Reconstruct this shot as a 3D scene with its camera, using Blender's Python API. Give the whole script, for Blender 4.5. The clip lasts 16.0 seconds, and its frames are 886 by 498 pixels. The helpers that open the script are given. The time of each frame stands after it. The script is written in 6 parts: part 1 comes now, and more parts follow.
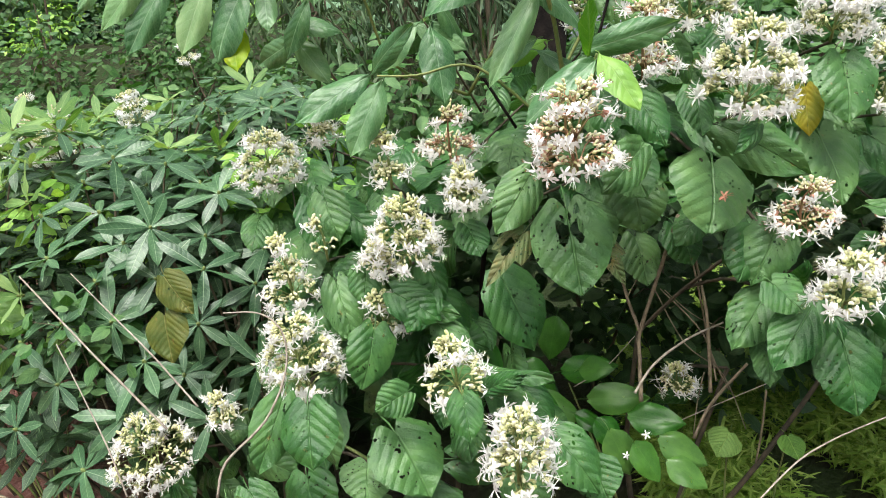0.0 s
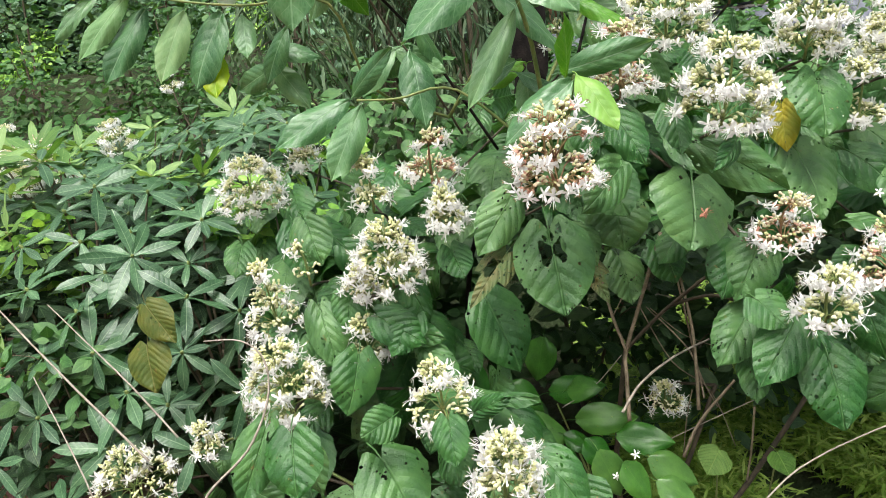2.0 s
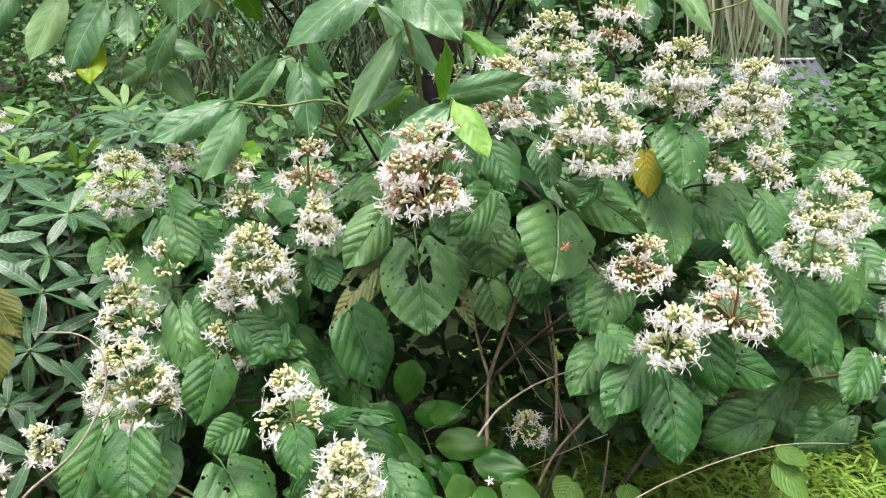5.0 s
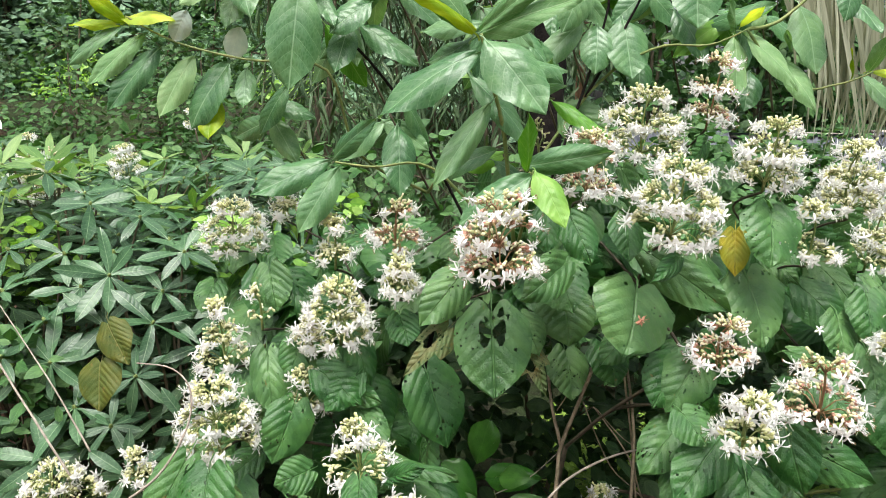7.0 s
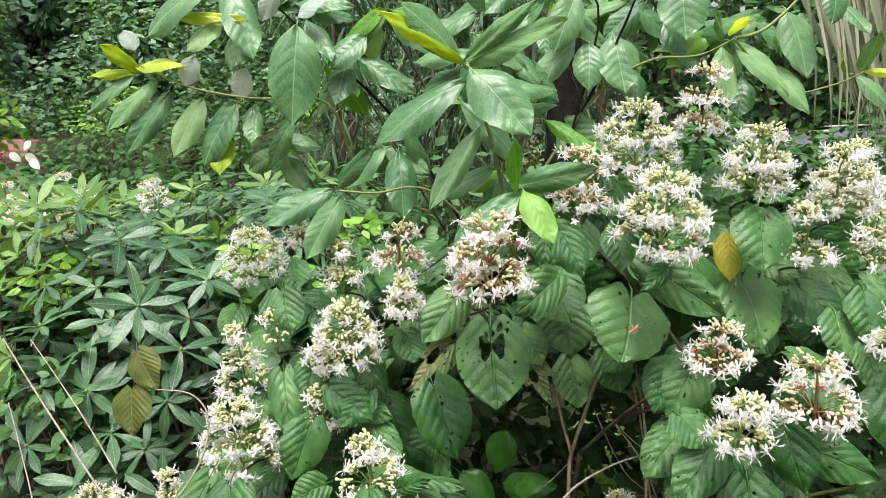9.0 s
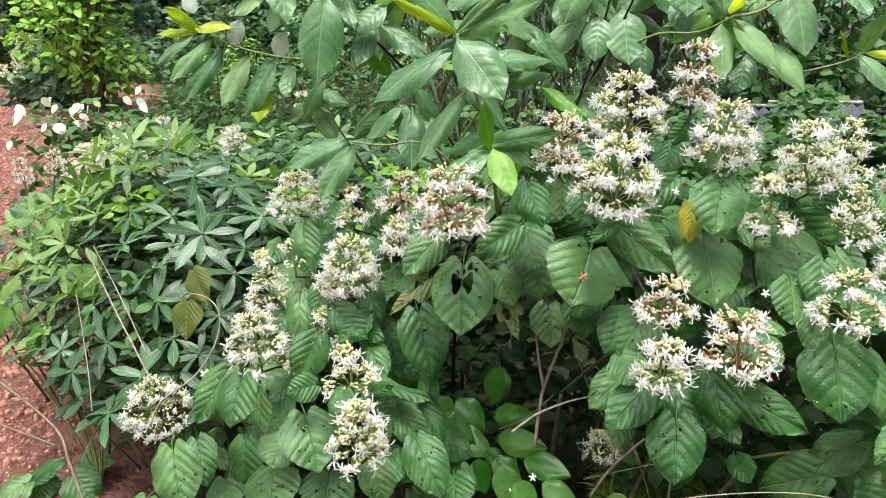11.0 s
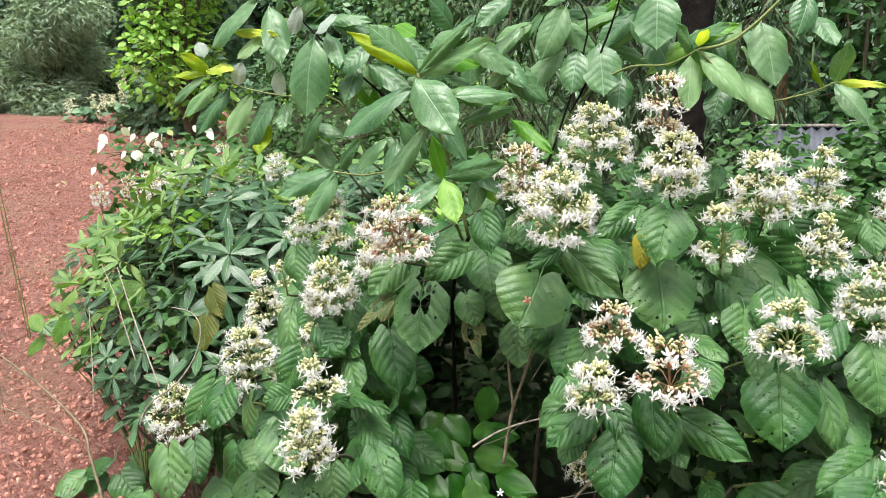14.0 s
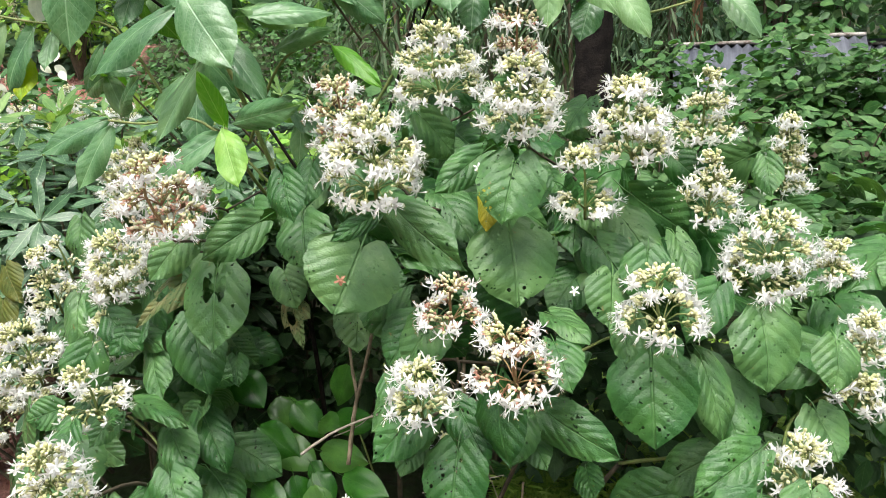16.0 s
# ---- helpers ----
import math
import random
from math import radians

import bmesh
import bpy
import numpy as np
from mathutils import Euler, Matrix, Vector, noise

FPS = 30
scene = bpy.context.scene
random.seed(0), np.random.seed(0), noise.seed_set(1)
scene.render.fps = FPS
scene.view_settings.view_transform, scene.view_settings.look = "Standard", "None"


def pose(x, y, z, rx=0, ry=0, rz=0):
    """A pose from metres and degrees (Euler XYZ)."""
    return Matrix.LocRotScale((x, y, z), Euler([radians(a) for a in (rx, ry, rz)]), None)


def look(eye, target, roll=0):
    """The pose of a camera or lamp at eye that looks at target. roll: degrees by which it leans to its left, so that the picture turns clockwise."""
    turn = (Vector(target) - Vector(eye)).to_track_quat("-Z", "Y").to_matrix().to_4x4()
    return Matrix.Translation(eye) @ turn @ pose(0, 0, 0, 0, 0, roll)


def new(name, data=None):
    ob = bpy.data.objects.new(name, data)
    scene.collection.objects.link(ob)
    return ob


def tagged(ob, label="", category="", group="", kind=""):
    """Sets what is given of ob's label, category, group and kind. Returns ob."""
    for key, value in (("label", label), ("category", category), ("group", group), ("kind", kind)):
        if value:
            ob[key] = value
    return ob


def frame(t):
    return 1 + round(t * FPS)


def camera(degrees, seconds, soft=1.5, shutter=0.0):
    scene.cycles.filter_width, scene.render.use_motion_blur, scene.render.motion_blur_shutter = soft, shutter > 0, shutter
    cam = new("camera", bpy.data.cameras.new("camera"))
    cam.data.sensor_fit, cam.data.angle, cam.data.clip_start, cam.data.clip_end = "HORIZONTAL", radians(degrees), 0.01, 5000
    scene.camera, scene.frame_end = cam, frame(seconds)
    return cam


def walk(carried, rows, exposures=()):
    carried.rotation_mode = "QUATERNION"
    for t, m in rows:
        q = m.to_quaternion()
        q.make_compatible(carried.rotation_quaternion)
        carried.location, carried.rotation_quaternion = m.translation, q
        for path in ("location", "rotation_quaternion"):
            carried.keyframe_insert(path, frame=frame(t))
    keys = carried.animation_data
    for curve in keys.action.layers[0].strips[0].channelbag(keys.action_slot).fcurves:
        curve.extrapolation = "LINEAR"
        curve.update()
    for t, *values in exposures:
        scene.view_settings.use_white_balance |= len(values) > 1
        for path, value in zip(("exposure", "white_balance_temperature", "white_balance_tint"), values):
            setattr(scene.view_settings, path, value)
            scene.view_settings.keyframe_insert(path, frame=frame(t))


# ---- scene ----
cam = camera(64.0, 16.0, 0.9)
PATH = [
    (0, (0.057, -0.044, 1.569), (-0.102, 1.827, 0.882), -7.2),
    (0.5, (0.059, -0.039, 1.578), (-0.077, 1.85, 0.936), -7.9),
    (1, (0.068, -0.03, 1.584), (-0.042, 1.866, 0.956), -9.0),
    (1.5, (0.062, -0.034, 1.583), (-0.06, 1.866, 0.971), -8.4),
    (2, (0.067, -0.039, 1.566), (-0.054, 1.855, 0.934), -8.0),
    (2.5, (0.08, -0.035, 1.559), (0.041, 1.84, 0.862), -7.2),
    (3, (0.094, -0.034, 1.55), (0.141, 1.833, 0.836), -4.7),
    (3.5, (0.103, -0.033, 1.546), (0.21, 1.842, 0.858), -3.2),
    (6, (0.15, -0.068, 1.541), (0.22, 1.874, 1.067), 2.4),
    (6.5, (0.165, -0.071, 1.549), (0.066, 1.879, 1.116), 2.1),
    (7, (0.17, -0.083, 1.566), (0.034, 1.866, 1.139), 1.3),
    (7.5, (0.179, -0.08, 1.575), (0.05, 1.856, 1.09), 1.3),
    (8, (0.203, -0.075, 1.579), (0.002, 1.867, 1.146), -2.0),
    (8.5, (0.217, -0.098, 1.593), (-0.008, 1.846, 1.181), -2.9),
    (9, (0.241, -0.133, 1.592), (0.007, 1.814, 1.199), -2.1),
    (11.5, (0.564, -0.324, 1.605), (-0.071, 1.507, 1.111), -1.8),
    (12, (0.598, -0.353, 1.612), (-0.143, 1.448, 1.156), -3.5),
    (12.5, (0.668, -0.406, 1.618), (-0.065, 1.401, 1.175), -1.6),
    (13, (0.736, -0.441, 1.625), (0.038, 1.39, 1.223), -1.2),
    (13.5, (0.763, -0.414, 1.627), (0.073, 1.414, 1.2), -1.3),
    (14, (0.815, -0.299, 1.63), (0.06, 1.501, 1.195), -0.9),
    (14.5, (0.868, -0.225, 1.646), (0.103, 1.545, 1.114), -3.4),
    (15, (0.906, -0.165, 1.643), (0.165, 1.61, 1.093), -3.7),
    (15.5, (0.913, -0.08, 1.622), (0.229, 1.702, 1.025), -4.5),
    (16, (0.918, 0.096, 1.605), (0.341, 1.906, 0.979), -2.5),
]
walk(cam, [(t, look(eye, target, roll)) for t, eye, target, roll in PATH])

# ---- light: a bright overcast sky, the sun spread by the cloud ----
world = bpy.data.worlds.new("sky")
scene.world = world
world.use_nodes = True
wn = world.node_tree
sky = wn.nodes.new("ShaderNodeTexSky")
sky.sky_type, sky.sun_disc, sky.sun_elevation, sky.sun_rotation = "NISHITA", False, radians(62), radians(200)
sky.air_density, sky.dust_density, sky.ozone_density = 1.0, 6.0, 0.6
sky_mix = wn.nodes.new("ShaderNodeHueSaturation")
sky_mix.inputs["Saturation"].default_value = 0.35
wn.links.new(sky.outputs[0], sky_mix.inputs["Color"])
wn.links.new(sky_mix.outputs[0], wn.nodes["Background"].inputs[0])
wn.nodes["Background"].inputs[1].default_value = 0.115
sun = new("sun", bpy.data.lights.new("sun", "SUN"))
sun.data.energy, sun.data.angle, sun.data.color = 2.3, radians(24), (1.0, 0.97, 0.92)
sun.matrix_basis = look((0.8, -1.9, 7.0), (0, 0, 0))
scene.view_settings.exposure = 1.22

UP = Vector((0, 0, 1))


# ---- materials ----
class Nodes:
    """Short hand for a material's node tree."""

    def __init__(self, name):
        self.mat = bpy.data.materials.new(name)
        self.mat.use_nodes = True
        self.t = self.mat.node_tree
        self.t.nodes.clear()

    def n(self, kind, **sets):
        node = self.t.nodes.new("ShaderNode" + kind)
        for key, value in sets.items():
            if key in ("operation", "blend_type", "data_type", "feature", "wave_type", "interpolation_type", "noise_dimensions", "voronoi_dimensions", "distance", "clamp"):
                setattr(node, key, value)
            else:
                node.inputs[key.replace("_", " ")].default_value = value
        return node

    def put(self, value, socket):
        if isinstance(value, (int, float, tuple)):
            socket.default_value = value
        else:
            self.t.links.new(value, socket)

    def math(self, op, a, b=0.0, c=0.0):
        m = self.n("Math", operation=op)
        self.put(a, m.inputs[0]), self.put(b, m.inputs[1]), self.put(c, m.inputs[2])
        return m.outputs[0]

    def ramp(self, x, lo, hi, to0=0.0, to1=1.0):
        m = self.n("MapRange", interpolation_type="SMOOTHSTEP")
        self.put(x, m.inputs[0])
        m.inputs[1].default_value, m.inputs[2].default_value, m.inputs[3].default_value, m.inputs[4].default_value = lo, hi, to0, to1
        return m.outputs[0]

    def mix(self, f, a, b, how="MIX"):
        m = self.n("Mix", data_type="RGBA", blend_type=how)
        self.put(f, m.inputs[0]), self.put(a, m.inputs[6]), self.put(b, m.inputs[7])
        return m.outputs[2]

    def noise(self, vec, scale, detail=4.0, rough=0.55):
        m = self.n("TexNoise", Scale=scale, Detail=detail, Roughness=rough)
        self.put(vec, m.inputs["Vector"])
        return m.outputs[0]

    def bump(self, height, strength, dist=0.01):
        m = self.n("Bump", Strength=strength, Distance=dist)
        self.put(height, m.inputs["Height"])
        return m.outputs[0]

    def bsdf(self, color, rough=0.5, normal=None, spec=0.5, metal=0.0):
        m = self.n("BsdfPrincipled")
        self.put(color, m.inputs["Base Color"]), self.put(rough, m.inputs["Roughness"])
        m.inputs["Specular IOR Level"].default_value, m.inputs["Metallic"].default_value = spec, metal
        if normal is not None:
            self.t.links.new(normal, m.inputs["Normal"])
        return m

    def out(self, shader):
        o = self.n("OutputMaterial")
        self.t.links.new(shader, o.inputs[0])
        return self.mat


def rgb(r, g, b):
    return (r, g, b, 1.0)


def leaf_material(name, base, light, vein, veins=8.0, slant=0.45, rough=0.42, quilt=0.5, glow=0.22, holes=0.0, island=False, spec=0.34, blotch=0.0, lines_show=0.5):
    """A leaf: midrib and side veins from its own length and width, quilted relief, blotches, insect holes, light through the blade."""
    k = Nodes(name)
    uv = k.n("UVMap")
    uv = uv.outputs[0]
    sep = k.n("SeparateXYZ")
    k.put(uv, sep.inputs[0])
    u, v = sep.outputs[0], sep.outputs[1]
    a = k.math("ABSOLUTE", k.math("MULTIPLY_ADD", u, 2.0, -1.0))
    if island:
        rnd = k.n("NewGeometry").outputs["Random Per Island"]
    else:
        rnd = k.n("ObjectInfo").outputs["Random"]
    shift = k.n("CombineXYZ")
    k.put(k.math("MULTIPLY", rnd, 37.0), shift.inputs[0]), k.put(k.math("MULTIPLY", rnd, 91.0), shift.inputs[1])
    moved = k.n("VectorMath", operation="ADD")
    k.put(uv, moved.inputs[0]), k.put(shift.outputs[0], moved.inputs[1])
    moved = moved.outputs[0]
    wob = k.math("MULTIPLY_ADD", k.noise(moved, 3.0, 2.0), 0.06, -0.03)
    s = k.math("ADD", k.math("SUBTRACT", v, k.math("MULTIPLY", k.math("POWER", a, 1.2), slant)), wob)
    wave = k.math("ABSOLUTE", k.math("SUBTRACT", k.math("FRACT", k.math("MULTIPLY", s, veins)), 0.5))
    side = k.ramp(wave, 0.05, 0.0)
    mid = k.ramp(a, 0.045, 0.01)
    lines = k.math("MAXIMUM", mid, k.math("MULTIPLY", side, 0.55))
    fine = k.noise(moved, 26.0, 5.0, 0.7)
    pillow = k.ramp(wave, -0.12, 0.5)
    net = k.n("TexVoronoi", feature="DISTANCE_TO_EDGE", Scale=19.0)
    k.put(moved, net.inputs["Vector"])
    cell = k.ramp(net.outputs["Distance"], 0.0, 0.28)
    height = k.math("ADD", k.math("MULTIPLY", pillow, 0.58), k.math("ADD", k.math("MULTIPLY", cell, 0.12), k.math("MULTIPLY", fine, 0.34)))
    height = k.math("SUBTRACT", height, k.math("MULTIPLY", mid, 0.7))
    tone = k.noise(moved, 2.2, 3.0)
    colour = k.mix(k.ramp(tone, 0.35, 0.7), rgb(*base), rgb(*light))
    hs = k.n("HueSaturation", Fac=1.0)
    k.put(k.math("MULTIPLY_ADD", rnd, -0.032, 0.513), hs.inputs["Hue"])
    k.put(k.math("MULTIPLY_ADD", rnd, 0.66, 0.64), hs.inputs["Value"])
    k.put(k.math("MULTIPLY_ADD", rnd, -0.2, 1.08), hs.inputs["Saturation"])
    k.put(colour, hs.inputs["Color"])
    colour = k.mix(k.math("MULTIPLY", k.math("SUBTRACT", 1.0, cell), 0.10), hs.outputs[0], rgb(*vein))
    colour = k.mix(k.math("MULTIPLY", lines, lines_show), colour, rgb(*vein))
    spots = k.ramp(k.noise(moved, 5.5, 4.0, 0.65), 0.66 - blotch, 0.72 - blotch * 0.6)
    if blotch or holes:
        colour = k.mix(k.math("MULTIPLY", spots, 0.7), colour, rgb(0.17, 0.13, 0.035))
    normal = k.bump(height, quilt, 0.0032)
    top = k.bsdf(colour, k.math("MULTIPLY_ADD", fine, 0.2, rough - 0.08), normal, spec)
    back = k.n("BsdfTranslucent")
    k.put(k.mix(1.0, colour, rgb(1.25, 1.3, 0.5), "MULTIPLY"), back.inputs[0])
    mixed = k.n("MixShader", Fac=glow)
    k.put(top.outputs[0], mixed.inputs[1]), k.put(back.outputs[0], mixed.inputs[2])
    shader = mixed.outputs[0]
    if holes:
        wobble = k.math("MULTIPLY_ADD", k.noise(moved, 34.0, 1.0), 0.3, -0.15)
        gone = 0.0
        for scale, share, radius in ((26.0, holes * 0.66, 0.30), (13.0, holes * 0.78, 0.24), (5.0, holes * 0.75, 0.14)):
            cells = k.n("TexVoronoi", Scale=scale)
            k.put(moved, cells.inputs["Vector"])
            split = k.n("SeparateColor")
            k.put(cells.outputs["Color"], split.inputs[0])
            patch = k.ramp(k.noise(moved, 2.6, 2.0), 0.40, 0.62)
            chosen = k.math("GREATER_THAN", k.math("MULTIPLY", split.outputs[0], k.math("MULTIPLY_ADD", patch, 0.5, 0.5)), 1.0 - share)
            near = k.math("LESS_THAN", k.math("ADD", cells.outputs["Distance"], wobble), k.math("MULTIPLY", split.outputs[1], radius * 1.6))
            gone = k.math("MAXIMUM", gone, k.math("MULTIPLY", near, chosen))
        away = k.n("BsdfTransparent")
        eaten = k.n("MixShader")
        k.put(gone, eaten.inputs[0]), k.put(shader, eaten.inputs[1]), k.put(away.outputs[0], eaten.inputs[2])
        shader = eaten.outputs[0]
    return k.out(shader)


BROAD = leaf_material("broad_leaf_green", (0.025, 0.102, 0.022), (0.060, 0.172, 0.038), (0.105, 0.225, 0.07), 5.2, 0.5, 0.37, 0.85, 0.20, 0.54, spec=0.5, lines_show=0.34)
BROAD_FAR = leaf_material("broad_leaf_far", (0.026, 0.078, 0.024), (0.045, 0.11, 0.034), (0.10, 0.22, 0.06), 7.0, 0.5, 0.48, 0.8, 0.2, 0.0, True)
YELLOWED = leaf_material("yellowed_leaf", (0.40, 0.33, 0.018), (0.28, 0.31, 0.03), (0.45, 0.38, 0.08), 7.0, 0.5, 0.5, 0.8, 0.3, 0.15, blotch=0.08)
OLIVE = leaf_material("olive_leaf", (0.10, 0.115, 0.012), (0.060, 0.100, 0.018), (0.2, 0.18, 0.06), 7.0, 0.5, 0.5, 0.6, 0.2, 0.2, blotch=0.06)
RAGGED = leaf_material("ragged_leaf", (0.07, 0.13, 0.035), (0.14, 0.13, 0.05), (0.2, 0.22, 0.1), 7.0, 0.5, 0.5, 0.9, 0.22, 0.75, blotch=0.1)
SAPLING = [
    leaf_material("sapling_leaf_green", (0.045, 0.152, 0.046), (0.098, 0.232, 0.080), (0.34, 0.50, 0.32), 7.0, 0.26, 0.32, 0.40, 0.28, spec=0.6, lines_show=0.42),
    leaf_material("sapling_leaf_light", (0.115, 0.255, 0.085), (0.19, 0.34, 0.14), (0.42, 0.56, 0.36), 7.0, 0.26, 0.34, 0.40, 0.30, lines_show=0.42),
    leaf_material("sapling_leaf_young", (0.28, 0.44, 0.018), (0.48, 0.56, 0.025), (0.42, 0.52, 0.1), 7.0, 0.26, 0.4, 0.3, 0.45),
    leaf_material("sapling_leaf_pale", (0.36, 0.45, 0.40), (0.46, 0.54, 0.48), (0.50, 0.58, 0.50), 7.0, 0.26, 0.5, 0.3, 0.3),
    leaf_material("sapling_leaf_bright", (0.11, 0.30, 0.03), (0.17, 0.38, 0.05), (0.32, 0.50, 0.16), 7.0, 0.26, 0.32, 0.4, 0.36, lines_show=0.5),
]
WHORL = leaf_material("whorl_leaf_green", (0.019, 0.074, 0.028), (0.045, 0.125, 0.050), (0.26, 0.38, 0.22), 10.0, 0.10, 0.36, 0.20, 0.2, spec=0.52, lines_show=0.75)
WHORL_YOUNG = leaf_material("whorl_leaf_young", (0.10, 0.22, 0.055), (0.17, 0.30, 0.085), (0.35, 0.48, 0.2), 12.0, 0.16, 0.42, 0.35, 0.32)
# darkened copy of the whorl leaf: shade between the whorls put into its colour
WHORL_SHADED = leaf_material("whorl_leaf_shaded", (0.010, 0.038, 0.014), (0.020, 0.060, 0.022), (0.2, 0.3, 0.14), 12.0, 0.16, 0.45, 0.3, 0.2, 0.0, True)
VINE = leaf_material("vine_leaf_glossy", (0.022, 0.098, 0.010), (0.043, 0.150, 0.016), (0.10, 0.22, 0.05), 2.2, -0.9, 0.28, 0.10, 0.20, 0.06, spec=0.26, lines_show=0.15)
HERB = leaf_material("herb_leaf_light", (0.085, 0.2, 0.03), (0.12, 0.25, 0.04), (0.25, 0.4, 0.1), 7.0, 0.5, 0.45, 0.6, 0.35, 0.12)
HEDGE = leaf_material("hedge_leaf", (0.036, 0.115, 0.030), (0.074, 0.180, 0.048), (0.12, 0.24, 0.07), 7.0, 0.4, 0.48, 0.4, 0.25, 0.0, True)
# hedge-like leaf made darker, the deep shade behind the shrubs painted in
UNDER_SHADED = leaf_material("undergrowth_leaf_shaded", (0.016, 0.052, 0.014), (0.034, 0.085, 0.022), (0.06, 0.13, 0.04), 7.0, 0.4, 0.5, 0.4, 0.18, 0.0, True)
THICKET = leaf_material("thicket_leaf", (0.040, 0.085, 0.036), (0.075, 0.125, 0.050), (0.08, 0.15, 0.06), 5.0, 0.3, 0.55, 0.2, 0.2, 0.0, True)
LIME = leaf_material("lime_leaf", (0.17, 0.37, 0.055), (0.28, 0.50, 0.085), (0.25, 0.4, 0.08), 6.0, 0.4, 0.45, 0.4, 0.35, 0.0, True)
# distance haze mixed into both far leaf colours, paler and bluer
BAMBOO_HAZED = leaf_material("feathery_leaf_hazed", (0.20, 0.31, 0.21), (0.30, 0.41, 0.27), (0.22, 0.31, 0.16), 5.0, 0.4, 0.55, 0.2, 0.25, 0.0, True)
FARLEAF_HAZED = leaf_material("far_tree_leaf_hazed", (0.12, 0.235, 0.145), (0.20, 0.33, 0.20), (0.1, 0.18, 0.08), 5.0, 0.4, 0.55, 0.2, 0.2, 0.0, True)
GRASS = leaf_material("grass_blade", (0.145, 0.265, 0.030), (0.235, 0.36, 0.050), (0.16, 0.3, 0.07), 1.0, 0.0, 0.5, 0.1, 0.3, 0.0, True)
BRACT = leaf_material("white_bract", (0.72, 0.74, 0.66), (0.8, 0.8, 0.74), (0.6, 0.68, 0.5), 6.0, 0.4, 0.55, 0.3, 0.3)
FROND = leaf_material("dry_frond", (0.26, 0.28, 0.19), (0.40, 0.41, 0.30), (0.42, 0.42, 0.32), 1.0, 0.0, 0.55, 0.1, 0.2, 0.0, True)


def plain_material(name, a, b, scale=30.0, rough=0.6, bump=0.3, glow=0.0, spec=0.4, dist=0.004, stretch=(1, 1, 1), fine=6.0):
    """Two colours broken up by noise at two scales, with relief."""
    k = Nodes(name)
    co = k.n("TexCoord").outputs["Object"]
    mp = k.n("Mapping")
    k.put(co, mp.inputs[0])
    mp.inputs["Scale"].default_value = stretch
    co = mp.outputs[0]
    big, small = k.noise(co, scale), k.noise(co, scale * fine, 5.0)
    colour = k.mix(k.ramp(k.math("ADD", k.math("MULTIPLY", big, 0.65), k.math("MULTIPLY", small, 0.35)), 0.36, 0.64), rgb(*a), rgb(*b))
    top = k.bsdf(colour, k.math("MULTIPLY_ADD", small, 0.25, rough - 0.12), k.bump(k.math("ADD", big, small), bump, dist), spec)
    if not glow:
        return k.out(top.outputs[0])
    back = k.n("BsdfTranslucent")
    k.put(colour, back.inputs[0])
    mixed = k.n("MixShader", Fac=glow)
    k.put(top.outputs[0], mixed.inputs[1]), k.put(back.outputs[0], mixed.inputs[2])
    return k.out(mixed.outputs[0])


PETAL = plain_material("white_petal", (0.88, 0.88, 0.86), (0.92, 0.92, 0.90), 60, 0.6, 0.05, 0.25)
CALYX_GREEN = plain_material("cream_calyx", (0.55, 0.56, 0.27), (0.68, 0.65, 0.40), 60, 0.5, 0.1, 0.2)
CALYX_RED = plain_material("red_calyx", (0.46, 0.20, 0.15), (0.60, 0.38, 0.27), 60, 0.5, 0.1, 0.15)
BUD = plain_material("cream_bud", (0.70, 0.68, 0.43), (0.83, 0.81, 0.64), 45, 0.5, 0.1, 0.25)
BUD_GREEN = plain_material("green_bud", (0.54, 0.57, 0.24), (0.70, 0.70, 0.42), 45, 0.5, 0.1, 0.25)
BUD_OLD = plain_material("faded_bud", (0.60, 0.49, 0.32), (0.74, 0.65, 0.48), 45, 0.5, 0.1, 0.2)
STALK = plain_material("green_stalk", (0.10, 0.16, 0.04), (0.20, 0.22, 0.07), 40, 0.55, 0.2)
STALK_RED = plain_material("reddish_stalk", (0.20, 0.09, 0.05), (0.24, 0.18, 0.07), 40, 0.55, 0.2)
BARK = plain_material("brown_bark", (0.055, 0.047, 0.028), (0.13, 0.105, 0.066), 25, 0.8, 0.6, stretch=(1, 1, 0.3))
STEM_BROWN = plain_material("brown_stem", (0.12, 0.095, 0.060), (0.25, 0.20, 0.135), 40, 0.75, 0.5)
STEM_DARK = plain_material("dark_stem", (0.030, 0.026, 0.016), (0.075, 0.058, 0.036), 40, 0.75, 0.4)
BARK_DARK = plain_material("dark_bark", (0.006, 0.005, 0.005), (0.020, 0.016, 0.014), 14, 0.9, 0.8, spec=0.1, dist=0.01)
DRY = plain_material("dry_twig_grey", (0.20, 0.17, 0.135), (0.34, 0.30, 0.25), 60, 0.8, 0.5)
ORANGE_BARK = plain_material("orange_bark", (0.24, 0.12, 0.06), (0.36, 0.20, 0.11), 14, 0.8, 0.6, stretch=(1, 1, 0.4))
DEAD_RED = plain_material("withered_red", (0.34, 0.12, 0.07), (0.50, 0.27, 0.18), 50, 0.7, 0.3, 0.1)
SHEET = plain_material("weathered_sheet_metal", (0.065, 0.072, 0.092), (0.14, 0.15, 0.18), 5, 0.5, 0.15, stretch=(1, 0.3, 1), fine=9)
SHEET_EDGE = plain_material("rusty_sheet_edge", (0.10, 0.075, 0.06), (0.42, 0.40, 0.37), 9, 0.7, 0.3)
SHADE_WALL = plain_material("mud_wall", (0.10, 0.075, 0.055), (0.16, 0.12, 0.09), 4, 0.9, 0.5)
CLOD = plain_material("red_clod", (0.30, 0.125, 0.090), (0.44, 0.215, 0.165), 20, 0.9, 0.6)
